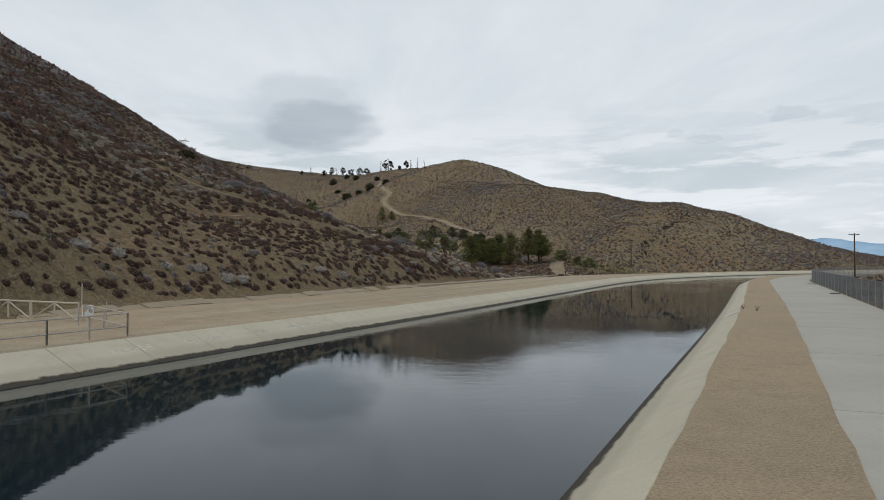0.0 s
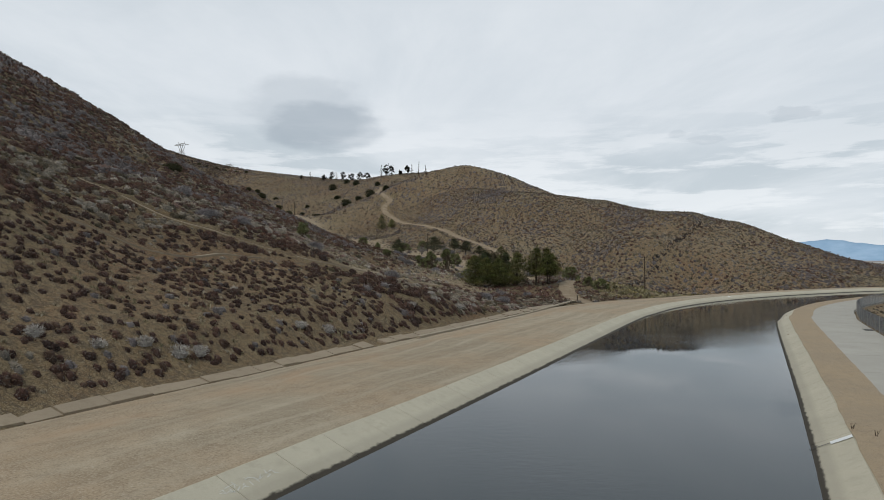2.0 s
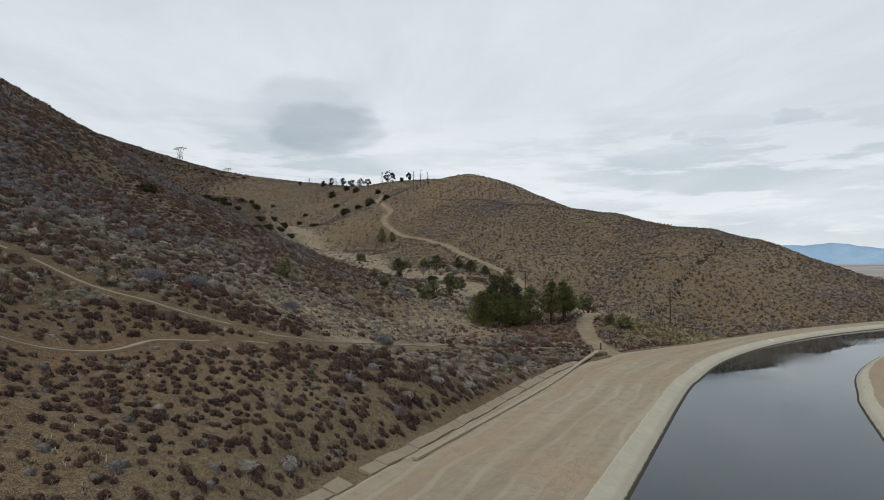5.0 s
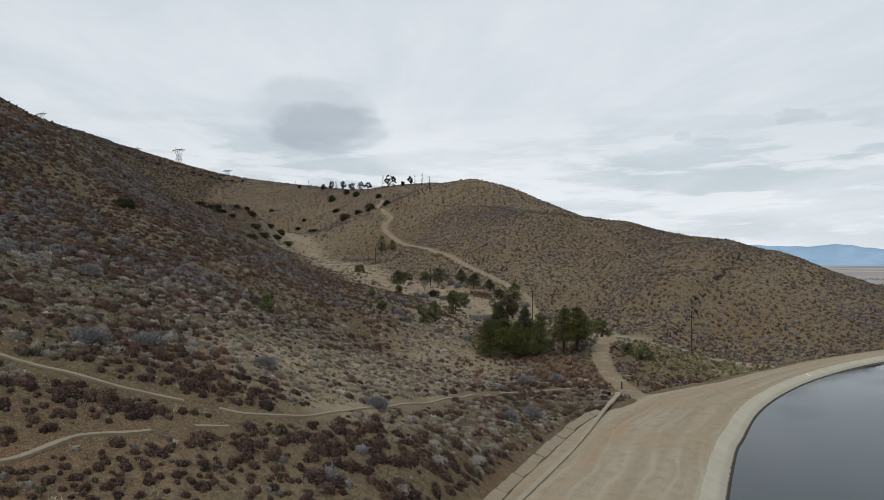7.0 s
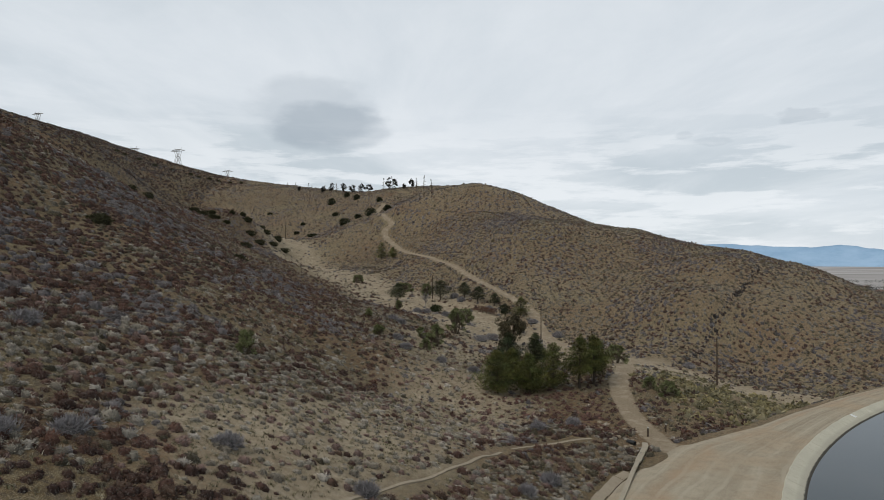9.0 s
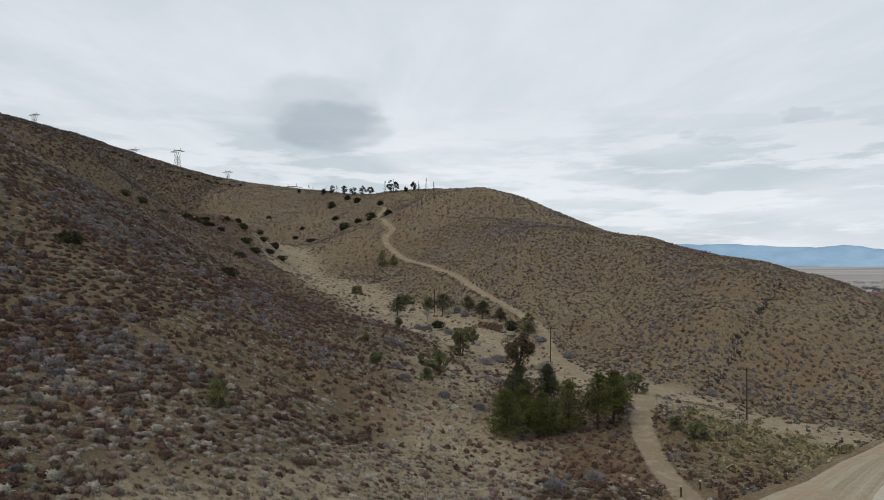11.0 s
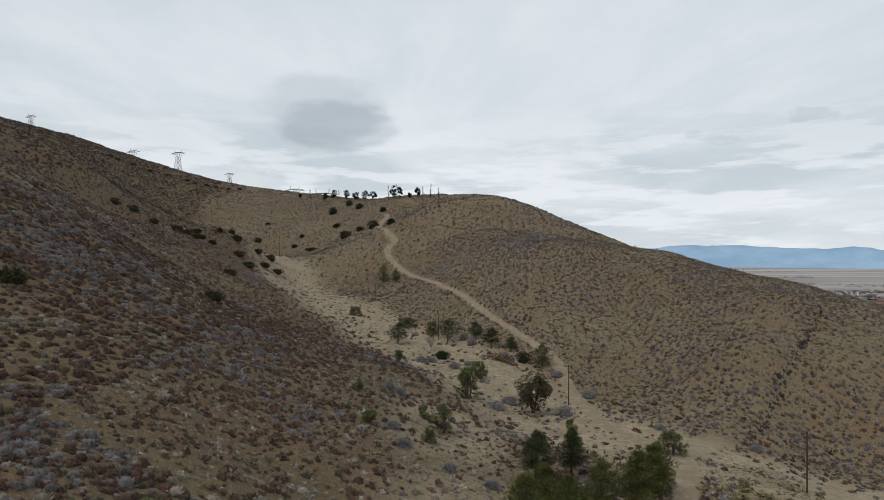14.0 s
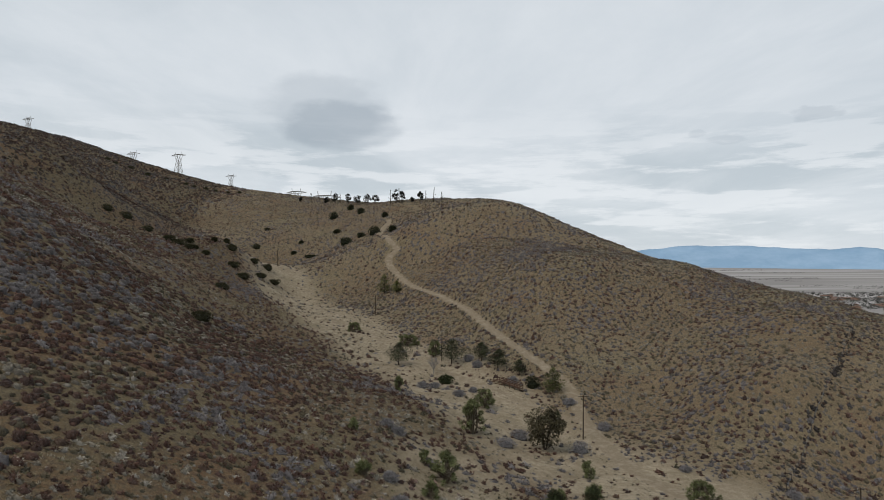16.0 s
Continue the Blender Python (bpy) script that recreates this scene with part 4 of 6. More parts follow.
def part(name, geo, material, parent, label="", smooth_shade=False):
    me = geo if isinstance(geo, bpy.types.Mesh) else geo.mesh(name, material, smooth_shade)
    ob = new(name, me)
    ob.parent = parent
    return tagged(ob, label)


M_GALV = plain_material("weathered_galvanised_steel", (0.37, 0.355, 0.335), 0.6, 0.5, 0.3, 3.0, 0.2)
M_RAIL = plain_material("pale_weathered_pipe", (0.44, 0.40, 0.355), 0.65, 0.4, 0.3, 4.0)
M_WIRE = plain_material("dull_fence_wire", (0.19, 0.20, 0.21), 0.6, 0.4, 0.2, 2.0, 0.3)
M_CREAM = plain_material("cream_painted_pipe", (0.50, 0.45, 0.37), 0.6, 0.4, 0.25, 4.0)
M_WHITE = plain_material("white_sign_paint", (0.72, 0.72, 0.70), 0.5, 0.4, 0.08, 6.0)
M_YELLOW = plain_material("yellow_sign_paint", (0.70, 0.42, 0.05), 0.5, 0.4, 0.1)
M_BLACK = plain_material("black_sign_paint", (0.03, 0.03, 0.03), 0.6, 0.3, 0.1)
M_WOOD = plain_material("dark_weathered_timber", (0.085, 0.060, 0.042), 0.9, 0.2, 0.45, 5.0)
M_PLANK = plain_material("red_brown_old_planks", (0.120, 0.068, 0.045), 0.9, 0.2, 0.45, 4.0)
M_CHALK = plain_material("thin_white_paint_on_concrete", (0.60, 0.58, 0.51), 0.9, 0.2, 0.3, 9.0)
M_DITCH = concrete_material("old_ditch_concrete", (0.31, 0.250, 0.178), (0.16, 0.118, 0.072))
M_KERB = concrete_material("worn_kerb_concrete", (0.37, 0.315, 0.235), (0.22, 0.17, 0.115))
M_BARK = plain_material("rough_tree_bark", (0.075, 0.058, 0.045), 0.95, 0.1, 0.45, 7.0)
M_PLASTER = plain_material("pale_house_wall", (0.30, 0.27, 0.24), 0.9, 0.2, 0.2)
M_ROOF = plain_material("brown_roof_tiles", (0.20, 0.12, 0.085), 0.9, 0.2, 0.3)


# ---- canal lining and paving, slab by slab ----
def edge_index(y):
    return int(np.abs(EDGE[:, 1] - y).argmin())


def slab_mesh(name, u0, u1, profile, gap, material, thick=0.13):
    """A slab between two places along the canal: profile of (offset, height), with open joints."""
    pts = []
    for f in (0.0, 0.5, 1.0):
        u = EDGE_U[u0] + gap / 2 + (EDGE_U[u1] - EDGE_U[u0] - gap) * f
        e = np.array([np.interp(u, EDGE_U, EDGE[:, 0]), np.interp(u, EDGE_U, EDGE[:, 1])])
        n = np.array([np.interp(u, EDGE_U, EDGE_N[:, 0]), np.interp(u, EDGE_U, EDGE_N[:, 1])])
        for o, h in profile:
            pts.append((*(e + n * o), h))
    top = np.array(pts)
    low = top - np.array([0, 0, thick])
    k = len(profile)
    v = np.vstack([top, low])
    m = len(top)
    f = []
    for i in range(2):
        for j in range(k - 1):
            a, b, c, d = i * k + j, i * k + j + 1, (i + 1) * k + j, (i + 1) * k + j + 1
            f += [(a, b, d), (a, d, c)]
    rim = [j for j in range(k)] + [k * 1 + k - 1] + [2 * k + j for j in range(k - 1, -1, -1)] + [k]
    for a, b in zip(rim, rim[1:] + rim[:1]):
        f += [(b, a, a + m), (b, a + m, b + m)]
    f = np.array(f)
    if np.cross(top[1] - top[0], top[k] - top[0])[2] > 0:
        f = f[:, ::-1]
    # faces of the first kind must look up
    a, b, c = v[f[0][0]], v[f[0][1]], v[f[0][2]]
    if np.cross(b - a, c - a)[2] < 0:
        f[:8 * (k - 1) // 2] = f[:8 * (k - 1) // 2][:, ::-1]
    return mesh_from(name, v, f, material, None, False)


def build_slabs():
    rs = np.random.RandomState(5)
    a, b = edge_index(-60), edge_index(250)
    base = tagged(new("lining_left", sweep("lining_left", [0.58, 0.28, L_WATER, -5.2], [-0.12, -0.10, WATER_Z - 0.10, -2.6], M_LINING)), "pale sloping concrete canal lining", "canal lining", kind="structure")
    for u in range(a, b, 2):
        d = rs.uniform(-0.004, 0.004)
        part("slab", slab_mesh("slab", u, u + 2, [(0.60, -0.06), (0.28, 0.02 + d), (-0.72, -0.375 + d), (-3.32, -1.37)], 0.035, M_LINING), None, base)
    base = tagged(new("lining_right", sweep("lining_right", [R_WATER + 3, R_WATER, R_TOP, R_TOP - 0.3], [-2.4, WATER_Z - 0.1, -0.10, -0.12], M_LINING)), "pale sloping concrete canal lining", "canal lining", kind="structure")
    a, b = edge_index(-20), edge_index(215)
    for u in range(a, b, 3):
        d = rs.uniform(-0.004, 0.004)
        part("slab", slab_mesh("slab", u, u + 3, [(-20.0, -1.77), (-22.4, -0.55 + d), (R_TOP, 0.03 + d), (R_TOP - 0.25, 0.02 + d)], 0.012, M_LINING), None, base)
    base = tagged(new("road_paved", sweep("road_paved", [R_GRAVEL, R_GRAVEL - 3, R_ROAD, R_ROAD - 0.02], [-0.03, 0.01, -0.03, -0.4], M_PAVING)), "worn pale grey concrete service road", "road", kind="structure")
    for u in range(a, b, 6):
        part("slab", slab_mesh("slab", u, u + 6, [(R_GRAVEL, 0.03), (R_GRAVEL - 3, 0.07), (R_ROAD - 0.05, 0.03)], 0.05, M_PAVING), None, base)


build_slabs()


def along(u_y, off, h=0.0):
    """A point beside the canal: at the edge's y, off from the edge."""
    k = edge_index(u_y)
    q = EDGE[k] + EDGE_N[k] * off
    return np.array([q[0], q[1], h])


def build_marks():
    """Old white brush marks on the lining, and the painted gauge stripes."""
    rs = np.random.RandomState(8)
    k0 = edge_index(27.0)
    for u, n in ((EDGE_U[k0] + 0.4, 6), (EDGE_U[k0] + 4.3, 7), (EDGE_U[k0] + 8.4, 4), (EDGE_U[k0] + 11.6, 9)):
        word = tagged(new("paint_mark"), "faded white brushed paint marks on canal lining", "paint mark", "paint marks on the lining")
        for i in range(n):
            for _ in range(rs.randint(3, 5)):
                g = Geo()
                uu = u + i * 0.36 + rs.uniform(0, 0.2)
                oo = -0.47 - rs.uniform(0, 0.4)
                e = np.array([np.interp(uu, EDGE_U, EDGE[:, 0]), np.interp(uu, EDGE_U, EDGE[:, 1])])
                nn = np.array([np.interp(uu, EDGE_U, EDGE_N[:, 0]), np.interp(uu, EDGE_U, EDGE_N[:, 1])])
                tt = np.array([nn[1], -nn[0]])
                ang = rs.uniform(-0.7, 0.7) + (1.57 if rs.uniform() < 0.4 else 0)
                dv = np.array([math.cos(ang), math.sin(ang)])
                ln, wd = rs.uniform(0.14, 0.34), rs.uniform(0.03, 0.055)
                quad = []
                for sa, sb in ((-1, -1), (1, -1), (1, 1), (-1, 1)):
                    a = dv * sa * ln / 2 + np.array([-dv[1], dv[0]]) * sb * wd / 2
                    off = oo + a[1]
                    q = e + tt * a[0] + nn * off
                    quad.append((q[0], q[1], 0.032 + (off - 0.28) * 0.395))
                g.add(quad, [(0, 1, 2), (0, 2, 3)])
                part("stroke", g, M_CHALK, word)
    # gauge stripe on the other bank, with a thin line down to the water
    for name, y, ua, ub, wide in (("gauge_stripe", 58.0, R_TOP + 0.0, R_TOP + 0.95, 0.55), ("gauge_line", 58.0, R_TOP + 0.95, R_WATER + 0.3, 0.07)):
        k = int(np.abs((EDGE + EDGE_N * R_TOP - np.array([19.6, 44.0])) ** 2 @ np.ones(2)).argmin())
        t = np.array([EDGE_N[k][1], -EDGE_N[k][0]])
        g = Geo()
        quad = []
        for o, sgn in ((ua, -1), (ua, 1), (ub, 1), (ub, -1)):
            q = EDGE[k] + EDGE_N[k] * o + t * (sgn * wide / 2 + 0.9)
            quad.append((q[0], q[1], 0.055 - (o - R_TOP) * 0.504 + 0.012))
        g.add(quad, [(0, 1, 2), (0, 2, 3)])
        tagged(new(name, g.mesh(name, M_WHITE if "stripe" in name else M_BLACK)), "painted water gauge stripe on the concrete bank", "gauge stripe")
    k = int(np.abs((EDGE - np.array([72.0, 171.5])) ** 2 @ np.ones(2)).argmin())
    for d in (0.0, 0.55):
        t = np.array([EDGE_N[k][1], -EDGE_N[k][0]])
        g = Geo()
        g.add([(*(EDGE[k] + t * (d + a) + EDGE_N[k] * o), 0.045 + (o - 0.28) * 0.39) for a, o in ((-0.16, 0.18), (0.16, 0.18), (0.16, -0.72), (-0.16, -0.72))], [(0, 1, 2), (0, 2, 3)])
        tagged(new("gauge_stripe", g.mesh("gauge_stripe", M_WHITE)), "white painted stripe on the canal lining", "gauge stripe")


build_marks()


def build_ditch():
    """Broken concrete panels of the drain along the hill's foot, and its thin kerb by the junction."""
    rs = np.random.RandomState(12)
    base = root("drain", *along(90, 20)[:2], label="broken old concrete drain along the hill's foot", category="drain")
    inv = base.matrix_basis.inverted()
    u0, u1 = EDGE_U[edge_index(18)], EDGE_U[edge_index(129)]
    u = u0
    while u < u1:
        ln = rs.uniform(2.0, 3.2)
        if rs.uniform() < (0.97 if u < EDGE_U[edge_index(84)] else 0.84):
            rows = []
            lift, tilt = rs.uniform(-0.14, 0.0), rs.uniform(-0.10, 0.10)
            g = Geo()
            for f in (0, 1):
                uu = u + 0.03 + (ln - 0.06) * f
                e = np.array([np.interp(uu, EDGE_U, EDGE[:, 0]), np.interp(uu, EDGE_U, EDGE[:, 1])])
                n = np.array([np.interp(uu, EDGE_U, EDGE_N[:, 0]), np.interp(uu, EDGE_U, EDGE_N[:, 1])])
                w = float(left_width(e[1]))
                a, b = rs.uniform(-0.15, 0.15), rs.uniform(-0.2, 0.1)
                for o, h in ((w - 1.85 + a, -0.13), (w - 0.6 + b * 0.8, 0.17 + tilt * f)):
                    rows.append((*(e + n * o), h + lift))
            top = np.array(rows)
            low = top - np.array([0, 0, 0.35])
            v = np.vstack([top, low])
            f = [(0, 2, 3), (0, 3, 1), (0, 4, 6), (0, 6, 2), (1, 3, 7), (1, 7, 5), (0, 1, 5), (0, 5, 4), (2, 6, 7), (2, 7, 3)]
            v = np.array([inv @ Vector(q) for q in v])
            g.add(v, f)
            part("panel", g, M_DITCH, base)
        u += ln
    g = Geo()
    pts = []
    for y, o in ((78, 15.6), (88, 15.4), (96, 15.2), (104, 15.1), (112, 15.1), (119, 15.5), (126, 16.4), (132, 17.4), (137, 18.3), (140.5, 18.9), (142, 19.6)):
        pts.append(along(y, o, 0.06))
    line, _ = curve_through([tuple(q) for q in pts], 1.2)
    for q0, q1 in zip(line[:-1], line[1:]):
        d = (q1 - q0)
        d /= np.linalg.norm(d)
        n = np.array([-d[1], d[0], 0])
        w = (0.27 if q0[1] < 143 else 0.40)
        m = (q0 + q1) / 2
        rot = np.stack([d, n, np.array([0, 0, 1.0])], axis=1)
        c = np.array(inv @ Vector(m))
        g.box(c, (np.linalg.norm(q1 - q0) / 2 + 0.02, w, 0.12), rot)
    part("kerb", g, M_KERB, base, "thin pale concrete kerb")


build_ditch()


def build_paths():
    """Narrow pale concrete gutters on the hill's benches, broken in places."""
    rs = np.random.RandomState(21)
    for line, half in PATH_LINES:
        base = root("hill_gutter", *line[0], label="narrow pale concrete gutter along the hillside bench", category="gutter")
        o = np.array([line[0][0], line[0][1], base.location.z])
        z = ground_height(line)
        d = np.gradient(line, axis=0)
        d /= np.linalg.norm(d, axis=1)[:, None]
        i = 0
        while i < len(line) - 3:
            n = min(rs.randint(3, 7), len(line) - 1 - i)
            if rs.uniform() < (0.95 if half > 0.28 else 0.82):
                v, f = [], []
                w = half * rs.uniform(0.8, 1.15)
                for k in range(i, i + n + 1):
                    e = np.array([-d[k][1], d[k][0]])
                    for sgn, h in ((-1, 0.05), (1, 0.09)):
                        q = line[k] + e * w * sgn * (1 + 0.12 * rs.normal())
                        v += [(q[0] - o[0], q[1] - o[1], z[k] + h - o[2]), (q[0] - o[0], q[1] - o[1], z[k] - 0.4 - o[2])]
                for k in range(n):
                    a = 4 * k
                    f += [(a, a + 4, a + 6), (a, a + 6, a + 2), (a, a + 1, a + 5), (a, a + 5, a + 4), (a + 2, a + 6, a + 7), (a + 2, a + 7, a + 3)]
                g = Geo()
                g.add(v, f)
                part("length", g, M_DITCH, base)
            i += n


build_paths()


# ---- fence, railings, gate and posts ----
def build_fence():
    rs = np.random.RandomState(3)
    ks = list(range(edge_index(-2), edge_index(232), 2))
    P = [EDGE[k] + EDGE_N[k] * (R_ROAD - 0.45) for k in ks]
    base = root("chain_link_fence", P[0][0], P[0][1], 0.0, label="grey chain link fence with steel posts beside paved road", category="fence")
    o = np.array([P[0][0], P[0][1], 0.0])
    H = 1.85
    post = Geo()
    post.tube([(0, 0, -0.5), (0, 0, H + 0.02)], 0.035, 6)
    pm = post.mesh("post", M_GALV)
    for q in P:
        ob = part("post", pm, M_GALV, base)
        ob.location = (q[0] - o[0], q[1] - o[1], -0.05)
    for a, b in zip(P[:-1], P[1:]):
        a3, b3 = np.array([a[0], a[1], 0.0]) - o, np.array([b[0], b[1], 0.0]) - o
        d = b3 - a3
        L = np.linalg.norm(d)
        d /= L
        nrm = np.array([-d[1], d[0], 0])
        g = Geo()
        step, w = 0.11, 0.0065
        v, f = [], []
        for s0 in np.arange(-H, L, step):
            for sgn in (1, -1):
                x0, x1, z0, z1 = s0, s0 + H, 0.02, H
                lo, hi = max(x0, 0.0), min(x1, L)
                if hi - lo < 0.05:
                    continue
                za, zb = z0 + (lo - x0), z0 + (hi - x0)
                if sgn < 0:
                    za, zb = H - za + z0, H - zb + z0
                p0, p1 = a3 + d * lo + np.array([0, 0, za]), a3 + d * hi + np.array([0, 0, zb])
                t = (p1 - p0) / np.linalg.norm(p1 - p0)
                sd = np.cross(t, nrm) * w
                j = len(v)
                v += [p0 - sd, p0 + sd, p1 + sd, p1 - sd, p0 + nrm * w, p1 + nrm * w]
                f += [(j, j + 1, j + 2), (j, j + 2, j + 3), (j + 4, j + 1, j + 2), (j + 4, j + 2, j + 5)]
        g.add(v, f)
        g.tube([a3 + np.array([0, 0, H]), b3 + np.array([0, 0, H])], 0.02, 4)
        part("wire_panel", g, M_WIRE, base)


build_fence()


def rail_run(base, o, pts, heights, r, material, every=2.4, extra=0.0):
    """Posts and rails along a line of plan points."""
    q = np.array([(x, y, 0.0) for x, y in pts]) - o
    for a, b in zip(q[:-1], q[1:]):
        L = np.linalg.norm(b - a)
        n = max(1, round(L / every))
        for i in range(n + 1):
            c = a + (b - a) * i / n
            g = Geo()
            g.tube([c + np.array([0, 0, -0.3]), c + np.array([0, 0, heights[-1] + extra])], r * 1.15, 6)
            part("post", g, material, base)
        for h in heights:
            g = Geo()
            g.tube([a + np.array([0, 0, h]), b + np.array([0, 0, h])], r, 6)
            part("rail", g, material, base)


def build_gate():
    c, s = (-14.5, 29.7), (-19.8, 35.4)
    o = np.array([c[0], c[1], 0.0])
    base = root("pipe_railing", c[0], c[1], 0.0, label="grey steel pipe railing on packed dirt", category="railing")
    rail_run(base, o, [(-24.5, 9.5), (-16.2, 26.4), c], (0.45, 1.05), 0.035, M_RAIL)
    rail_run(base, o, [c, (s[0] + 0.25, s[1] - 0.25)], (0.45, 1.05), 0.035, M_RAIL, 4.0)
    o = np.array([s[0], s[1], 0.0])
    gate = root("pipe_gate", s[0], s[1], 0.0, label="closed cream painted pipe gate across the dirt road", category="gate")
    d = np.array([-0.90, 0.42, 0.0])
    d /= np.linalg.norm(d)
    Z = np.array([0, 0, 1.0])
    for leaf in (0.25, 4.45, 8.65):
        for h in (1.12,):
            g = Geo()
            g.tube([d * leaf + Z * h, d * (leaf + 4.1) + Z * h], 0.05, 8)
            part("top_rail", g, M_CREAM, gate)
        for x in (0.0, 2.05, 4.1):
            g = Geo()
            g.tube([d * (leaf + x) - Z * (0.3 if x != 2.05 else -0.12), d * (leaf + x) + Z * 1.12], 0.045, 8)
            part("upright", g, M_CREAM, gate)
        for a, b in ((0.15, 2.05), (3.95, 2.05)):
            g = Geo()
            g.tube([d * (leaf + a) + Z * 0.18, d * (leaf + b) + Z * 1.08], 0.035, 6)
            part("brace", g, M_CREAM, gate)
    sp = root("warning_sign", s[0] + 0.05, s[1] - 0.1, 0.0, 14, "white warning sign on a thin steel post", "sign")
    g = Geo()
    g.tube([(0, 0.05, -0.3), (0, 0.05, 2.2)], 0.035, 8)
    part("sign_post", g, M_RAIL, sp)
    g = Geo()
    g.box((0.30, 0.0, 0.72), (0.29, 0.008, 0.32))
    board = part("board", g, M_WHITE, sp)
    g = Geo()
    g.box((0.14, -0.014, 0.74), (0.085, 0.003, 0.085), np.array(Euler((0, radians(45), 0)).to_matrix()))
    part("diamond", g, M_YELLOW, board)
    g = Geo()
    for k in range(4):
        g.box((0.31, -0.012, 0.98 - 0.055 * k), (0.18 - 0.03 * (k % 2), 0.003, 0.012))
    part("text_bars", g, M_BLACK, board)
    g = Geo()
    ring = [(0.45 + 0.08 * math.cos(a), -0.014, 0.70 + 0.08 * math.sin(a)) for a in np.linspace(0, 2 * math.pi, 17)]
    g.tube(ring, 0.014, 4)
    g.box((0.45, -0.014, 0.70), (0.08, 0.003, 0.013), np.array(Euler((0, radians(45), 0)).to_matrix()))
    part("ring", g, M_BLACK, board)
    for x, y, h in ((-18.7, 35.9, 1.15), (-18.8, 33.3, 1.0)):
        p = root("marker_post", x, y, 0.0, label="short thin grey steel post in the dirt", category="post", group="posts by the gate")
        g = Geo()
        g.tube([(0, 0, -0.3), (0, 0, h)], 0.032, 8)
        part("shaft", g, M_RAIL, p)


build_gate()


def build_posts():
    """Dark bollards at the mouth of the valley road."""
    for x, y, h in ((30.4, 158.4, 1.5), (34.2, 161.4, 1.35)):
        p = root("bollard", x, y, label="dark square timber bollard with pale cap", category="bollard", group="bollards at the track", sink=0.0)
        g = Geo()
        g.tube([(0, 0, -0.4), (0, 0, h - 0.14)], 0.14, 8)
        part("shaft", g, M_WOOD, p)
        g = Geo()
        g.tube([(0, 0, h - 0.14), (0, 0, h - 0.02), (0, 0, h)], [0.145, 0.145, 0.1], 8)
        part("cap", g, M_CHALK, p)
    p = root("culvert", 26.9, 155.6, label="dark culvert pipe mouth among rubble", category="culvert")
    g = Geo()
    for r0 in (0.30,):
        g.tube([(0.5, -0.6, 0.25), (-0.3, 0.6, 0.25)], r0, 14, cap=False)
        g.tube([(0.5, -0.6, 0.25), (-0.3, 0.6, 0.25)], r0 - 0.05, 14, cap=False)
    part("pipe", g, M_BLACK, p)
    rs = np.random.RandomState(4)
    for i in range(46):
        x, y = 25.5 + rs.normal() * 2.4, 158.5 + rs.normal() * 3.0
        r = rs.uniform(0.12, 0.4)
        st = root("stone", x, y, label="pale angular stone by the drain", category="stone", group="stones by the culvert")
        g = Geo()
        bm = bmesh.new()
        bmesh.ops.create_icosphere(bm, subdivisions=1, radius=r)
        v = np.array([q.co for q in bm.verts]) * rs.uniform(0.6, 1.25, (len(bm.verts), 1)) * np.array([1.2, 1, 0.7]) + np.array([0, 0, r * 0.35])
        f = [[q.index for q in fc.verts] for fc in bm.faces]
        bm.free()
        g.add(v, f)
        part("rock", g, M_DITCH, st)


build_posts()


def build_road_bits():
    """Iron drain covers by the fence and a dead weed on the gravel."""
    for x, y in ((53.2, 94.0), (39.2, 66.0)):
        s, k = canal_place(np.array([(x, y)]))
        q = EDGE[k[0]] + EDGE_N[k[0]] * (R_ROAD + 0.55)
        a = math.degrees(math.atan2(-EDGE_N[k[0]][0], EDGE_N[k[0]][1]))
        d = root("drain_cover", q[0], q[1], 0.045, a, "dark iron drain cover in the concrete road", "drain cover", "drain covers")
        g = Geo()
        for r in np.linspace(-0.42, 0.42, 8):
            g.box((0, r, 0.012), (0.95, 0.032, 0.014))
        for r in (-0.95, 0.95):
            g.box((r, 0, 0.014), (0.04, 0.48, 0.016))
        part("grate", g, M_BLACK, d)
    for x, y in ((21.3, 43.6), (21.0, 45.0)):
        w = root("dead_weed", x, y, 0.05, label="small dark dead weed on the gravel verge", category="weed")
        rs = np.random.RandomState(int(x * 10))
        g = Geo()
        for i in range(8):
            e = np.array([rs.normal() * 0.16, rs.normal() * 0.16, rs.uniform(0.12, 0.38)]) * np.array([0.8, 0.8, 1])
            g.tube([(0, 0, -0.05), e * 0.5 + rs.normal(size=3) * 0.03, e], [0.012, 0.01, 0.006], 3)
        part("stalk", g, M_WOOD, w)


build_road_bits()


# ---- poles and pylons ----
def utility_pole(x, y, h, turn, arm=True, z=None):
    p = root("utility_pole", x, y, z, turn, "dark wooden utility pole" + (" with one crossarm" if arm else " without a crossarm"), "utility pole", "utility poles", 0.05)
    g = Geo()
    g.tube([(0, 0, -0.5), (0, 0, h * 0.5), (0, 0, h)], [0.17, 0.145, 0.11], 8)
    part("pole", g, M_WOOD, p)
    if arm:
        g = Geo()
        g.box((0, 0.13, h - 0.35), (1.15, 0.05, 0.06))
        a = part("crossarm", g, M_WOOD, p)
        for k in (-1.02, -0.45, 0.45, 1.02):
            g = Geo()
            g.tube([(k, 0.13, h - 0.29), (k, 0.13, h - 0.20), (k, 0.13, h - 0.10)], [0.03, 0.06, 0.03], 6)
            part("insulator", g, M_GALV, a)
        for k in (-0.6, 0.6):
            g = Geo()
            g.tube([(k, 0.13, h - 0.38), (0, 0.12, h - 0.95)], 0.02, 4)
            part("arm_brace", g, M_GALV, p)
    return p


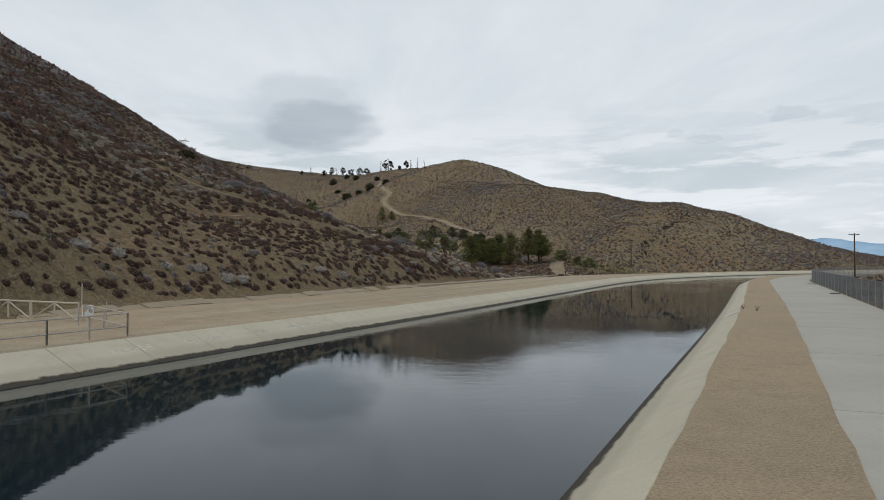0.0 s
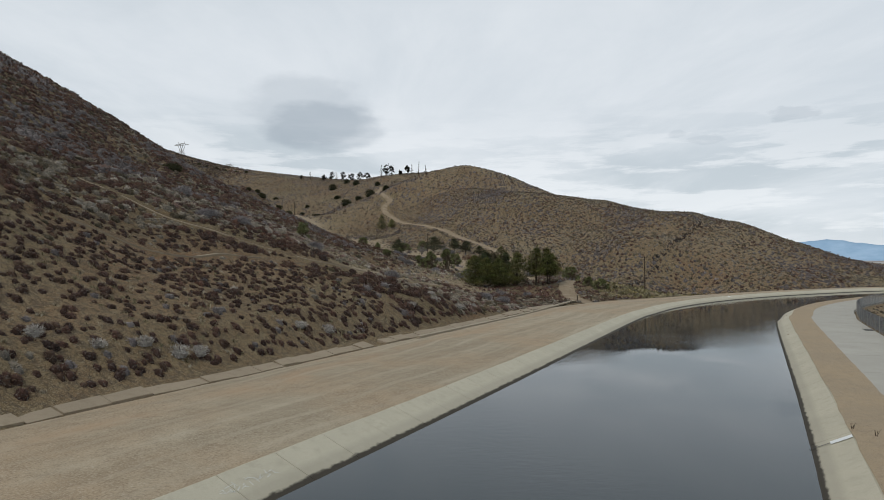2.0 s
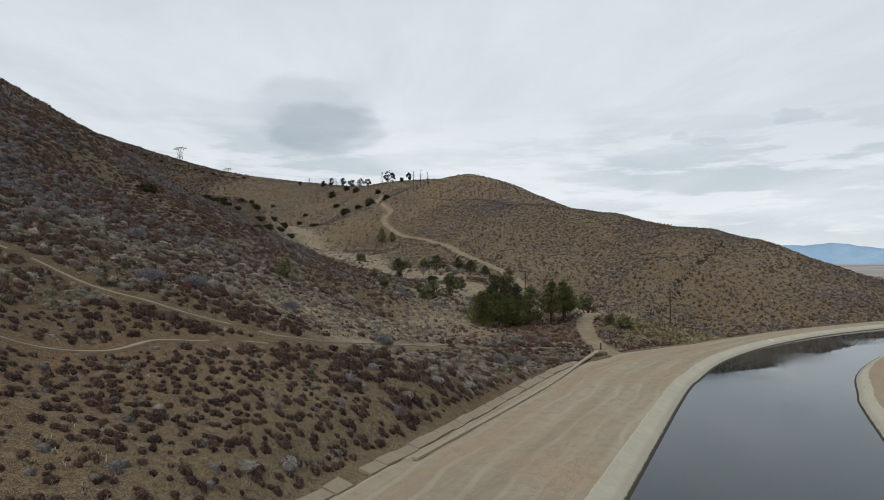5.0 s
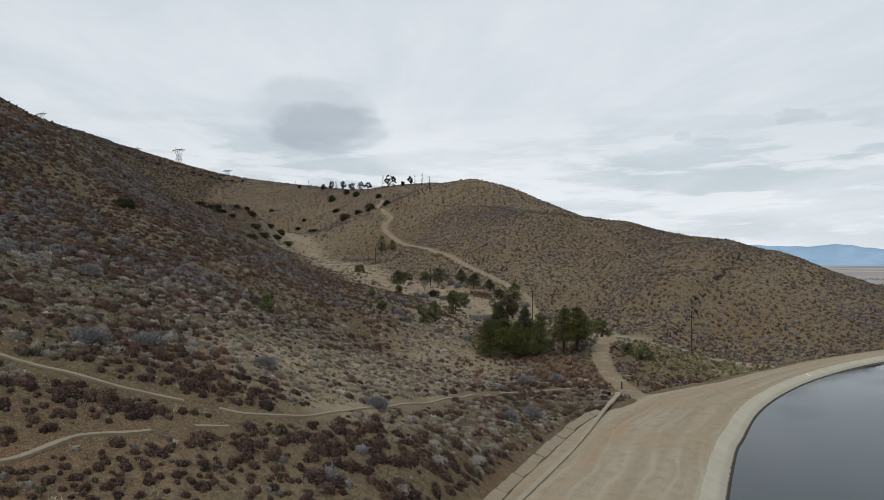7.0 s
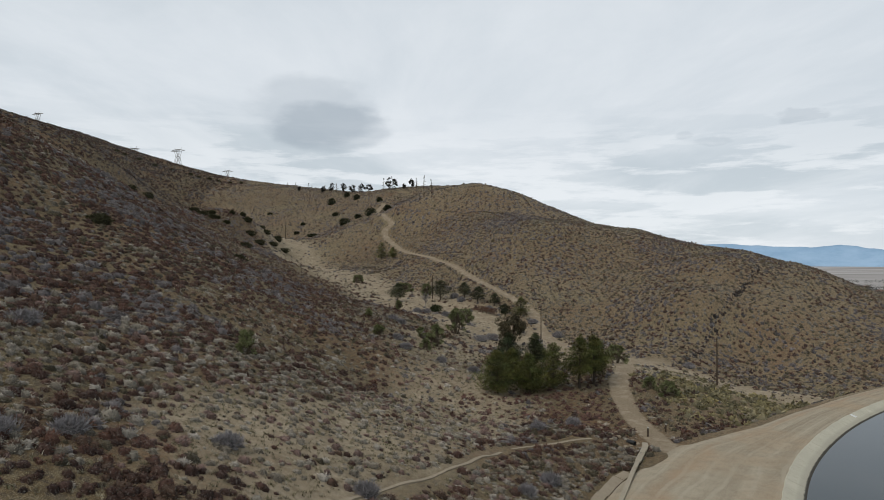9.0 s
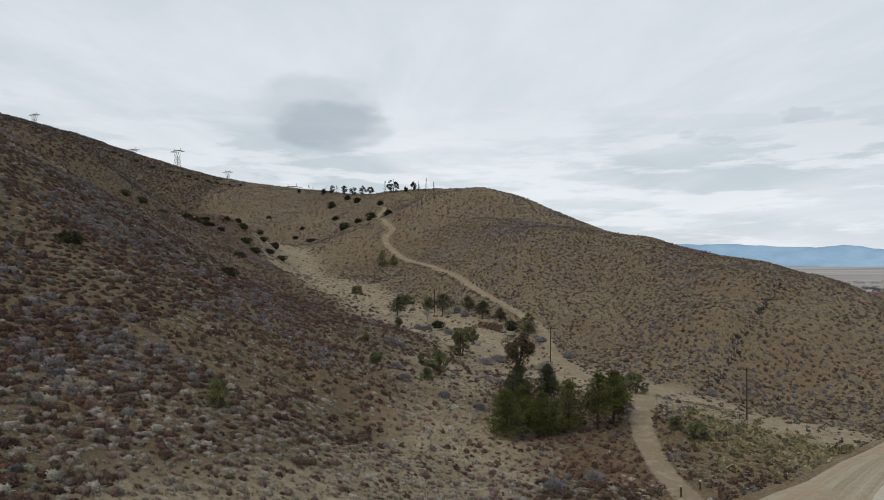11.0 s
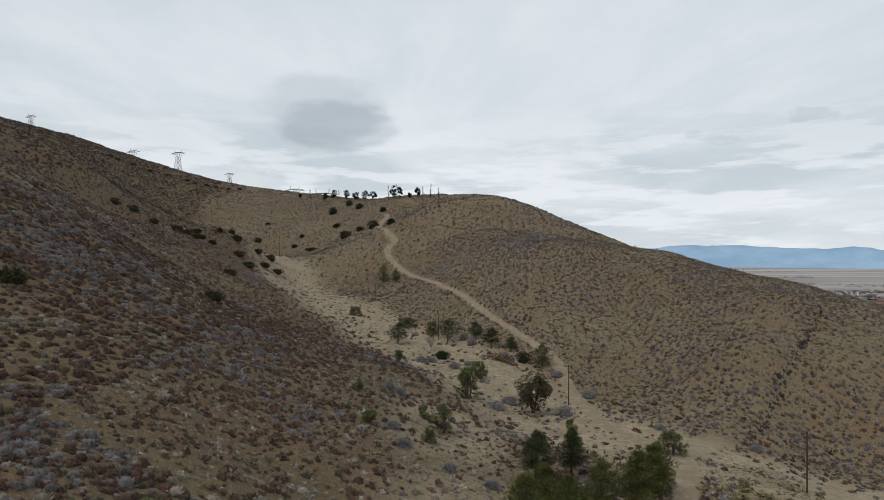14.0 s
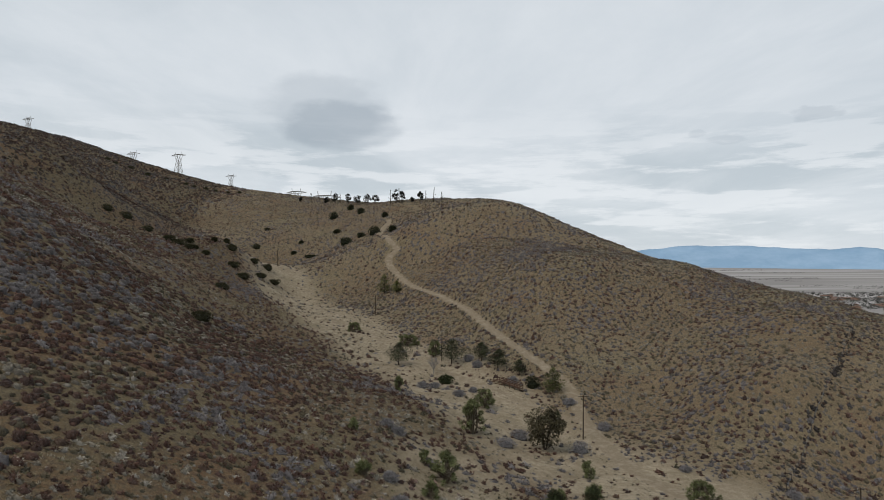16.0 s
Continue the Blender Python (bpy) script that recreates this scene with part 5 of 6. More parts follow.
utility_pole(27.4, 255.5, 10.4, 8)
utility_pole(59.7, 203.0, 10.8, 20)
utility_pole(-7.5, 305.3, 8.9, 10, False)
utility_pole(87.0, 135.6, 10.2, 0)
utility_pole(-37.5, 372.0, 8.5, 0, False)
utility_pole(-103.0, 455.0, 9.0, 0, False)


def lattice_pylon(x, y, top, turn):
    z = float(ground_height([(x, y)])[0])
    h = top - z
    p = root("lattice_pylon", x, y, z, turn, "grey steel lattice transmission tower on the ridge", "pylon", "pylons on the ridge")
    g = Geo()
    w0, w1, wt = h * 0.13, h * 0.045, h * 0.10
    lv = [0.0, 0.25, 0.45, 0.62, 0.74]
    ws = [w0 + (w1 - w0) * (q / 0.74) for q in lv]
    r = h * 0.006
    for sx, sy in ((-1, -1), (1, -1), (1, 1), (-1, 1)):
        g.tube([(sx * w, sy * w, h * q) for w, q in zip(ws, lv)], r, 4)
    for i in range(len(lv) - 1):
        for a in range(4):
            c = [(-1, -1), (1, -1), (1, 1), (-1, 1)]
            (ax, ay), (bx, by) = c[a], c[(a + 1) % 4]
            g.tube([(ax * ws[i], ay * ws[i], h * lv[i]), (bx * ws[i + 1], by * ws[i + 1], h * lv[i + 1])], r * 0.7, 3)
            g.tube([(bx * ws[i], by * ws[i], h * lv[i]), (ax * ws[i + 1], ay * ws[i + 1], h * lv[i + 1])], r * 0.7, 3)
            g.tube([(ax * ws[i + 1], ay * ws[i + 1], h * lv[i + 1]), (bx * ws[i + 1], by * ws[i + 1], h * lv[i + 1])], r * 0.6, 3)
    part("tower_legs", g, M_GALV, p)
    g = Geo()
    for sx in (-1, 1):
        for sy in (-1, 1):
            g.tube([(sx * w1, sy * w1, h * 0.74), (sx * wt * 1.1, sy * w1, h * 0.92)], r, 4)
            g.tube([(sx * w1, sy * w1, h * 0.74), (-sx * wt * 0.2, sy * w1, h * 0.92)], r * 0.7, 3)
        g.tube([(sx * wt * 1.1, 0, h * 0.92), (sx * wt * 1.2, 0, h)], r, 4)
    part("yoke", g, M_GALV, p)
    g = Geo()
    for sy in (-1, 1):
        g.tube([(-h * 0.27, 0, h * 0.90), (-wt, sy * w1, h * 0.93), (wt, sy * w1, h * 0.93), (h * 0.27, 0, h * 0.90)], r, 4)
    for k in np.linspace(-1, 1, 9):
        g.tube([(k * wt, -w1, h * 0.93), (k * wt * 0.8, w1, h * 0.93)], r * 0.6, 3)
    g.tube([(-h * 0.27, 0, h * 0.90), (-wt, 0, h * 0.885), (wt, 0, h * 0.885), (h * 0.27, 0, h * 0.90)], r, 4)
    part("crossarm", g, M_GALV, p)


for px, py, pt in ((-432, 1068, 206), (-517, 1097, 213), (-504, 832, 208), (-397, 1195, 190), (-259, 1100, 155), (-219, 1120, 153)):
    lattice_pylon(px, py, pt, -20)


# ---- trees ----
M_SHAG = plain_material("shaggy_grey_brown_trunk", (0.15, 0.12, 0.085), 0.95, 0.1, 0.45, 9.0)

PINE = (0.138, 0.144, 0.044)
PINE_DARK = (0.066, 0.074, 0.036)
JOSHUA = (0.215, 0.225, 0.100)
JUNIPER = (0.046, 0.050, 0.024)
ELM = (0.105, 0.088, 0.050)


def pine_tree(x, y, h, w, seed, lean=0.0, tint=PINE, low=0.18, dens=1.0, label="dark green rounded pine with a dark trunk", group="pines by the track", z=None, clumps=36, blades=85, blade=1.0):
    rs = np.random.RandomState(seed)
    p = root("pine_tree", x, y, z, rs.uniform(0, 360), label, "tree", group, 0.1)
    g = Geo()
    bend = rs.normal(size=2) * 0.03 * h + np.array([lean * h, 0])
    trunk = [np.array([bend[0] * t * t, bend[1] * t * t, h * 0.9 * t]) for t in np.linspace(0, 1, 6)]
    trunk[0] = trunk[0] - np.array([0, 0, 0.3])
    g.tube(trunk, np.linspace(h * 0.022 + 0.06, 0.03, 6), 7)
    crown = Geo()
    lobes = rs.uniform(0.72, 1.2, 7)
    lobes[-1] = lobes[0]
    for i in range(clumps):
        k = ((i + rs.uniform(0, 1)) / clumps) ** 1.15
        t = low + (1.0 - low) * k
        # widest a third up, drawn in above, with limbs of uneven reach
        prof = min(1.0, 0.62 + 1.5 * k) * (1 - max(0.0, k - 0.2) / 0.86) ** 0.72
        a = i * 2.4 + rs.uniform(-0.6, 0.6)
        lob = np.interp((a + 2.0 * k) % (2 * math.pi), np.linspace(0, 2 * math.pi, 7), lobes)
        reach = w * 0.56 * prof * lob * rs.uniform(0.45, 1.08)
        axis = np.array([bend[0] * t * t, bend[1] * t * t, h * 0.90 * t])
        c = axis + np.array([reach * math.cos(a), reach * math.sin(a), 0.10 * reach + 0.04 * h * rs.uniform(-0.6, 1.0)])
        g.tube([axis - np.array([0, 0, 0.04 * h * (1 - k)]), (axis + c) / 2 - np.array([0, 0, 0.02 * h]), c], [0.03 + 0.004 * h, 0.03, 0.012], 4, cap=False)
        rr = w * 0.105 * rs.uniform(0.7, 1.35) * (1.15 - 0.45 * k)
        tn = np.array(tint) * rs.uniform(0.4, 1.6) * np.array([rs.uniform(0.85, 1.15), 1, rs.uniform(0.85, 1.15)])
        # the inner clump's tint is darkened to imitate shade within the crown
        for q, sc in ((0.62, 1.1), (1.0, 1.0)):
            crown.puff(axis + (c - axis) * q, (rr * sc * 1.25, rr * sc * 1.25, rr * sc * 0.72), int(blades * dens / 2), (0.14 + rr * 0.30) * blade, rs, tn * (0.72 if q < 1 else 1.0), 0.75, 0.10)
    crown.puff(np.array([bend[0], bend[1], h * 0.92]), (w * 0.08, w * 0.08, h * 0.07), int(blades * 0.7), 0.34 * blade, rs, tint, 0.9, 0.14)
    part("trunk", g, M_BARK, p)
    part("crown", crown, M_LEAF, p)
    return p


PINES = [(11.5, 194.5, 8.6, 6.4, 0.03), (17.9, 198.0, 8.8, 6.0, 0.0), (24.6, 183.0, 10.8, 6.4, 0.0), (28.0, 185.5, 10.0, 6.4, 0.02), (8.2, 177.6, 8.2, 8.4, -0.04),
         (14.6, 180.0, 7.8, 8.4, 0.0), (19.4, 182.4, 9.0, 7.4, 0.0), (29.6, 192.0, 8.4, 6.8, 0.03), (11.6, 184.0, 7.2, 6.6, 0.0)]
for i, (x, y, h, w, lean) in enumerate(PINES):
    pine_tree(x, y, h, w * 0.94, 40 + i, lean, PINE if i not in (0, 1) else (0.078, 0.086, 0.040), 0.12 if i in (4, 5, 6, 8) else 0.30, 1.0, clumps=58, blades=150, blade=1.1)
for i, (x, y, h, w) in enumerate([(-20.9, 302.5, 7.2, 6.7), (-4.4, 302.6, 7.7, 7.2), (4.9, 302, 5.9, 4.6), (9.6, 296.3, 5.9, 5.2), (15.6, 291.6, 4.4, 3.6), (24.0, 282.1, 7.0, 5.6),
                                  (-38.3, 411, 9.5, 6.2), (-32.1, 406.5, 5.8, 4.4)]):
    pine_tree(x, y, h, w * 1.25, 70 + i, 0, PINE_DARK if i < 5 else PINE, 0.25 if i < 5 else 0.1, 0.8, "dark small pine on the dry valley floor", "pines of the valley", clumps=34, blades=120, blade=1.2)


def broad_tree(x, y, h, w, seed, tint, label, group, stems=3, clumps=34, blades=90, z=None, leafy=0.22):
    """A several-stemmed tree with a loose crown."""
    rs = np.random.RandomState(seed)
    p = root("tree", x, y, z, rs.uniform(0, 360), label, "tree", group, 0.1)
    g, crown = Geo(), Geo()
    for s in range(stems):
        a = 2 * math.pi * s / stems + rs.uniform(-0.4, 0.4)
        top = np.array([math.cos(a) * w * 0.2, math.sin(a) * w * 0.2, h * 0.62])
        g.tube([(0.12 * math.cos(a), 0.12 * math.sin(a), -0.2), top * 0.5 + rs.normal(size=3) * 0.15, top], [0.05 + h * 0.012, 0.09, 0.05], 6)
        for k in range(5):
            c = top + np.array([rs.uniform(-1, 1) * w * 0.25, rs.uniform(-1, 1) * w * 0.25, rs.uniform(-0.15, 0.3) * h])
            g.tube([top * rs.uniform(0.6, 1.0), (top + c) / 2 + rs.normal(size=3) * 0.1, c], [0.05, 0.035, 0.015], 4, cap=False)
    for i in range(clumps):
        d = rs.normal(size=3)
        d /= np.linalg.norm(d)
        q = rs.uniform(0.3, 1.0) ** 0.5
        c = np.array([d[0] * w * 0.42 * q, d[1] * w * 0.42 * q, h * 0.52 + d[2] * h * 0.40 * q])
        c[:2] *= rs.uniform(0.85, 1.15)
        rr = w * 0.12 * rs.uniform(0.7, 1.35)
        crown.puff(c, (rr, rr, rr * 0.85), blades, leafy, rs, np.array(tint) * rs.uniform(0.6, 1.6), 0.1, 0.35)
    part("trunk", g, M_BARK, p)
    part("crown", crown, M_LEAF, p)


broad_tree(17.2, 246.0, 10.4, 9.0, 90, ELM, "dark brown-green many-stemmed tree on bare earth", "", 6, 64, 110, None, 0.34)
broad_tree(21.5, 262.5, 4.4, 3.4, 91, PINE_DARK, "small dark tree beside the dirt road", "", 2, 20, 110, None, 0.3)


def bush(name, x, y, h, w, seed, tint, label, group, blades=420, blade=0.3, z=None, upright=0.5, width=0.2):
    """A mounded bush of many fine shoots."""
    rs = np.random.RandomState(seed)
    p = root(name, x, y, z, rs.uniform(0, 360), label, "bush", group, 0.05 + 0.07 * w)
    g, c = Geo(), Geo()
    n = 7
    for i in range(n):
        a = 2 * math.pi * i / n + rs.uniform(-0.3, 0.3)
        r = w * 0.27 * rs.uniform(0.5, 1.1)
        hh = h * rs.uniform(0.5, 0.85)
        g.tube([(0, 0, -0.1), (r * 0.5 * math.cos(a), r * 0.5 * math.sin(a), hh * 0.5), (r * math.cos(a), r * math.sin(a), hh)], [0.05, 0.035, 0.015], 4, cap=False)
        c.puff((r * math.cos(a), r * math.sin(a), hh * 0.55), (w * 0.24, w * 0.24, h * 0.40), blades // n, blade, rs, np.array(tint) * rs.uniform(0.8, 1.25), upright, width)
    # dense heart of the bush; its tint is halved to paint the shade within
    m, v = 9, [(0, 0, h * 0.6)]
    for q, z0 in ((0.20, 0.5), (0.32, 0.24), (0.30, -0.06)):
        v += [(w * q * rs.uniform(0.8, 1.15) * math.cos(2 * math.pi * i / m), w * q * rs.uniform(0.8, 1.15) * math.sin(2 * math.pi * i / m), h * z0 * rs.uniform(0.85, 1.12)) for i in range(m)]
    f = [(0, 1 + i, 1 + (i + 1) % m) for i in range(m)]
    for r in range(2):
        for i in range(m):
            a0, a1 = 1 + r * m + i, 1 + r * m + (i + 1) % m
            f += [(a0, a0 + m, a1 + m), (a0, a1 + m, a1)]
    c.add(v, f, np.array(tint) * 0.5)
    c.puff((0, 0, h * 0.5), (w * 0.3, w * 0.3, h * 0.42), blades // 3, blade, rs, tint, upright, width)
    part("stems", g, M_BARK, p)
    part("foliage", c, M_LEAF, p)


def joshua_tree(x, y, h, w, seed, z=None, label="green spiky joshua tree with forked shaggy limbs"):
    """Thick forked limbs, each ending in a ball of stiff blades."""
    rs = np.random.RandomState(seed)
    p = root("joshua_tree", x, y, z, rs.uniform(0, 360), label, "joshua tree", "joshua trees", 0.1)
    g, c = Geo(), Geo()
    n = int(5 + 3.6 * w + 2.0 * h)
    forks = [np.array([rs.uniform(-0.22, 0.22) * w, rs.uniform(-0.22, 0.22) * w, h * rs.uniform(0.16, 0.45)]) for _ in range(max(2, int(w)))]
    feet = [np.array([q[0] * 0.35, q[1] * 0.35, -0.2]) for q in forks]
    r0 = 0.07 + 0.017 * h
    for q, b in zip(forks, feet):
        g.tube([b, (b + q) / 2 + rs.normal(size=3) * 0.08, q], [r0 * 1.2, r0, r0 * 0.9], 6)
    for i in range(n):
        q = forks[i % len(forks)]
        a = rs.uniform(0, 2 * math.pi)
        e = rs.uniform(0.0, 1.0)
        tip = np.array([math.cos(a) * w * 0.46 * math.cos(e * 1.35), math.sin(a) * w * 0.46 * math.cos(e * 1.35), h * (0.14 + 0.80 * math.sin(e * 1.5))])
        tip = tip * rs.uniform(0.82, 1.04)
        mid = q * 0.5 + tip * 0.5 + np.array([0, 0, -0.06 * h]) + rs.normal(size=3) * 0.07 * w / 3
        g.tube([q, mid, tip], [r0 * 0.85, r0 * 0.75, r0 * 0.7], 5)
        d = tip - mid
        d /= np.linalg.norm(d) + 1e-6
        tn = np.array(JOSHUA) * rs.uniform(0.65, 1.25)
        R = 0.42 + 0.03 * h
        c.puff(tip + d * 0.12, (R * 0.5, R * 0.5, R * 0.5), 64, R * 0.9, rs, tn, 0.15, 0.12)
        c.puff(tip - d * R * 0.8, (R * 0.4, R * 0.4, R * 0.5), 26, R * 0.55, rs, np.array([0.11, 0.10, 0.055]), -0.4, 0.14)
    part("trunk", g, M_SHAG, p)
    part("crown", c, M_LEAF, p, "stiff yellow-green blades")


for i, (x, y, h, w) in enumerate([(1.1, 247, 8.0, 5.6), (4.6, 266.5, 4.8, 5.4), (-4.2, 212.6, 5.2, 5.2), (-8, 217, 2.6, 1.8), (-6.3, 204.6, 2.6, 2.4), (-17.1, 204.8, 2.5, 2.4),
                                  (-21.8, 222, 2.2, 1.5), (-17.7, 269.6, 3.6, 2.2), (-20.1, 331.5, 4.0, 9.0), (-10, 312.1, 5.4, 4.0), (-41.5, 342.5, 3.8, 5.0), (23.6, 230.6, 3.4, 2.3),
                                  (40.0, 214.0, 4.6, 5.8), (15.1, 212, 2.6, 2.6), (-30.0, 148.5, 3.4, 2.8), (41.5, 181.8, 2.8, 4.6), (38.8, 184.5, 2.2, 2.4), (22.5, 219.0, 2.0, 3.0)]):
    joshua_tree(x, y, h, w, 120 + i)


def bare_tree(x, y, h, w, seed):
    """A leafless tree: forking pale limbs and fine twigs."""
    rs = np.random.RandomState(seed)
    p = root("bare_tree", x, y, None, 0, "leafless pale grey tree on the dry valley floor", "tree", "", 0.1)
    g, tw = Geo(), Geo()
    g.tube([(0, 0, -0.2), (0.05, 0, h * 0.15), (0, 0.04, h * 0.3)], [0.12, 0.1, 0.08], 6)
    for i in range(16):
        a, e = i * 2.4, rs.uniform(0.5, 1.4)
        tip = np.array([math.cos(a) * math.cos(e) * w * 0.5, math.sin(a) * math.cos(e) * w * 0.5, h * (0.35 + 0.6 * math.sin(e))])
        s = np.array([0, 0, h * rs.uniform(0.15, 0.32)])
        mid = (s + tip) / 2 + rs.normal(size=3) * 0.1
        g.tube([s, mid, tip], [0.06, 0.04, 0.015], 4, cap=False)
        for _ in range(3):
            tw.puff(mid + (tip - mid) * rs.uniform(0.2, 1.0), (0.25, 0.25, 0.25), 14, 0.7, rs, (0.33, 0.30, 0.28), 0.9, 0.03)
    part("trunk", g, M_PALE_BARK, p)
    part("twigs", tw, M_LEAF, p)


M_PALE_BARK = plain_material("pale_grey_bark", (0.30, 0.275, 0.25), 0.95, 0.1, 0.3, 7.0)
bare_tree(-9.7, 295.7, 5.0, 4.6, 480)

# junipers and dark bushes of the far slopes
FAR_BUSHES = [(-60.4, 598.9, 4.4, 5.7), (-59.4, 532.7, 6.8, 9.5), (-43.1, 490.1, 4.4, 5.5), (-94.8, 583.9, 3.8, 6.4), (-80.3, 539.3, 6.2, 9.6), (-71.7, 550.7, 4.0, 6.3),
              (-108.1, 637.6, 7.6, 9), (-98.7, 665.3, 6.0, 7.0), (-85.1, 635.8, 5.5, 8), (-104, 541.8, 2.4, 12), (-120, 554.9, 2.4, 4.8), (-120.2, 578.2, 2.4, 4.2)]
for i, (x, y, h, w) in enumerate(FAR_BUSHES):
    bush("juniper", x, y, h, w, 200 + i, JUNIPER, "dark green juniper on the dry far slope", "junipers of the far slope", 700, 0.7, None, 0.3, 0.35)
GULLY_BUSHES = [(-113.7, 413.6, 3.3, 5.5), (-118.1, 418.7, 2.8, 3.9), (-121.9, 412.2, 2.5, 3.8), (-105.8, 423, 2.8, 5.7), (-107.1, 396.9, 3.1, 6.5), (-101.5, 432.3, 3.8, 6.4),
                (-99.3, 411.6, 2.7, 8.6), (-100.1, 389.7, 3.1, 8.1), (-95, 420.4, 2.8, 7.9), (-123, 391.8, 2.1, 4.6), (-117.6, 391.2, 2.1, 4.1), (-150.6, 567.4, 4.5, 8), (-160.5, 625.6, 2.8, 5.6),
                (-203.5, 463, 4.5, 8), (-196.5, 471, 4.5, 9), (-184.7, 473, 4, 7.5), (-136.2, 394.8, 3, 6), (-130, 391.6, 3, 7), (-124.4, 389, 2.6, 5), (-128, 398, 2.6, 5),
                (-354.4, 731.7, 3.5, 7), (-343.2, 727, 3.0, 6), (-332.8, 736, 3.2, 9), (-311, 727.4, 3.6, 6), (-297.5, 738.5, 3, 7), (-277.6, 739, 3, 5), (-267.8, 736, 2.6, 4),
                (-258.8, 742, 3, 6), (-250.3, 747, 2.6, 4), (-238.9, 750, 2.6, 4), (-229.7, 757, 3, 5), (-77.6, 287.7, 3.4, 8.0), (-93.2, 345.4, 2.8, 7.6), (-79.0, 198.5, 2.7, 6.6)]
for i, (x, y, h, w) in enumerate(GULLY_BUSHES):
    bush("dark_bush", x, y, h, w, 230 + i, (0.062, 0.060, 0.028), "dark olive bush in the dry gully", "dark bushes of the gully", 700, 0.5, None, 0.4, 0.3)
bush("juniper", -6.0, 287.8, 2.9, 5.5, 260, (0.040, 0.052, 0.018), "low spreading green juniper on the meadow", "", 700, 0.5, None, 0.6, 0.22)
bush("juniper", 18.6, 284.5, 3.8, 4.8, 261, JUNIPER, "dense dark juniper beside the old loading chute", "", 700, 0.35, None, 0.2, 0.3)
# grey brush clumps, big enough to tell apart
GREYS = [(12.0, 252.0, 2.4, 6.0), (8.2, 243.5, 2.2, 5.6), (25.0, 246.5, 3.0, 5.4), (33.5, 261.5, 2.4, 4.6), (-8.9, 281.0, 1.8, 3.4), (-12.0, 279.5, 2.0, 3.6), (-2.0, 272.5, 1.8, 3.6),
         (1.8, 277.5, 1.6, 2.6), (-16.5, 232.0, 2.0, 3.8), (-14.0, 229.0, 1.9, 3.6), (-13.0, 206.0, 1.7, 3.2), (-10.5, 199.0, 1.7, 3.4), (-2.5, 192.5, 1.5, 3.0), (4.0, 189.0, 1.4, 3.0),
         (1.0, 304.0, 2.4, 4.0), (3.5, 299.0, 2.0, 4.2), (13.4, 287.0, 2.2, 3.4), (27.5, 276.0, 1.8, 5.0), (-20.5, 113.0, 1.4, 2.8), (-8.3, 114.0, 1.3, 2.6), (11.0, 133.0, 1.5, 2.8),
         (7.5, 126.0, 1.2, 2.2), (19.5, 163.0, 1.6, 3.0), (13.0, 158.0, 1.5, 3.2), (-46.0, 124.0, 1.6, 4.6), (-33.0, 101.0, 1.5, 3.8), (-29.5, 104.5, 1.4, 3.2), (63.0, 229.0, 1.6, 3.4), (44.5, 236.0, 1.2, 3.0)]
for i, (x, y, h, w) in enumerate(GREYS):
    bush("grey_bush", x, y, h, w, 300 + i, (0.310, 0.288, 0.288), "leafless blue-grey twiggy bush on dry ground", "grey bushes", 1100, 0.5, None, 0.8, 0.07)
# sun-bleached dead clumps at the hill's foot
BLEACHED = [(-20.6, 61.5, 1.1, 2.0), (-19.6, 63.0, 0.9, 1.7), (-22.6, 60.0, 0.8, 1.6), (-12.2, 79.0, 0.9, 1.8), (-14.5, 76.0, 0.7, 1.8), (-29.5, 52.0, 0.9, 2.4), (-27.5, 54.5, 0.8, 1.8),
            (-33.0, 50.0, 0.8, 1.6), (-4.5, 97.5, 0.8, 1.8), (-1.5, 104.5, 0.9, 2.0), (2.2, 109.0, 0.9, 2.2), (4.5, 115.0, 0.8, 1.8), (-2.0, 107.5, 0.7, 1.6), (-24.5, 57.0, 0.6, 1.4)]
for i, (x, y, h, w) in enumerate(BLEACHED):
    bush("bleached_bush", x, y, h, w, 340 + i, (0.52, 0.485, 0.44), "bleached white dead bush at the slope's foot", "bleached bushes", 620, 0.22, None, 0.5, 0.07)


# skyline trees on the saddle
def ridge_tree(x, y, h, w, seed, kind, z=None):
    if kind == "pine":
        pine_tree(x, y, h, w, seed, 0, PINE_DARK, 0.08, 0.5, "small dark pine against the sky on the ridge", "trees on the ridge", z, 14, 60, 1.8)
    else:
        broad_tree(x, y, h, w, seed, (0.026, 0.026, 0.018), "thin open tree against the sky on the ridge", "trees on the ridge", 2, 16, 44, z, 0.8)


for i, (x, y, h, w, kind) in enumerate([(-161.4, 740, 5.5, 3.5, "open"), (-151, 740, 9.0, 4.6, "pine"), (-135, 735, 6.5, 6, "open"), (-126, 735, 11.5, 7, "open"), (-121, 735, 9.5, 4.6, "pine"),
                                        (-113, 735, 10.5, 8, "open"), (-104, 735, 9, 8.5, "open"), (-93, 730, 9, 10.5, "open"), (-85.5, 730, 8, 8, "open"), (-61.7, 648, 12, 3.8, "pine"), (-56.7, 642, 13, 6.7, "open"),
                                        (-50.5, 634, 11.7, 6, "open"), (-53, 636, 12.5, 4, "pine"), (-41.7, 628, 6.5, 3, "open"), (-34.6, 626, 10.5, 5.5, "open"), (-30.3, 622, 9.3, 4, "pine"),
                                        (-23.8, 620, 12, 3.2, "pine"), (-16.8, 615, 8.5, 3.2, "pine")]):
    ridge_tree(x, y, h, w, 400 + i, kind)


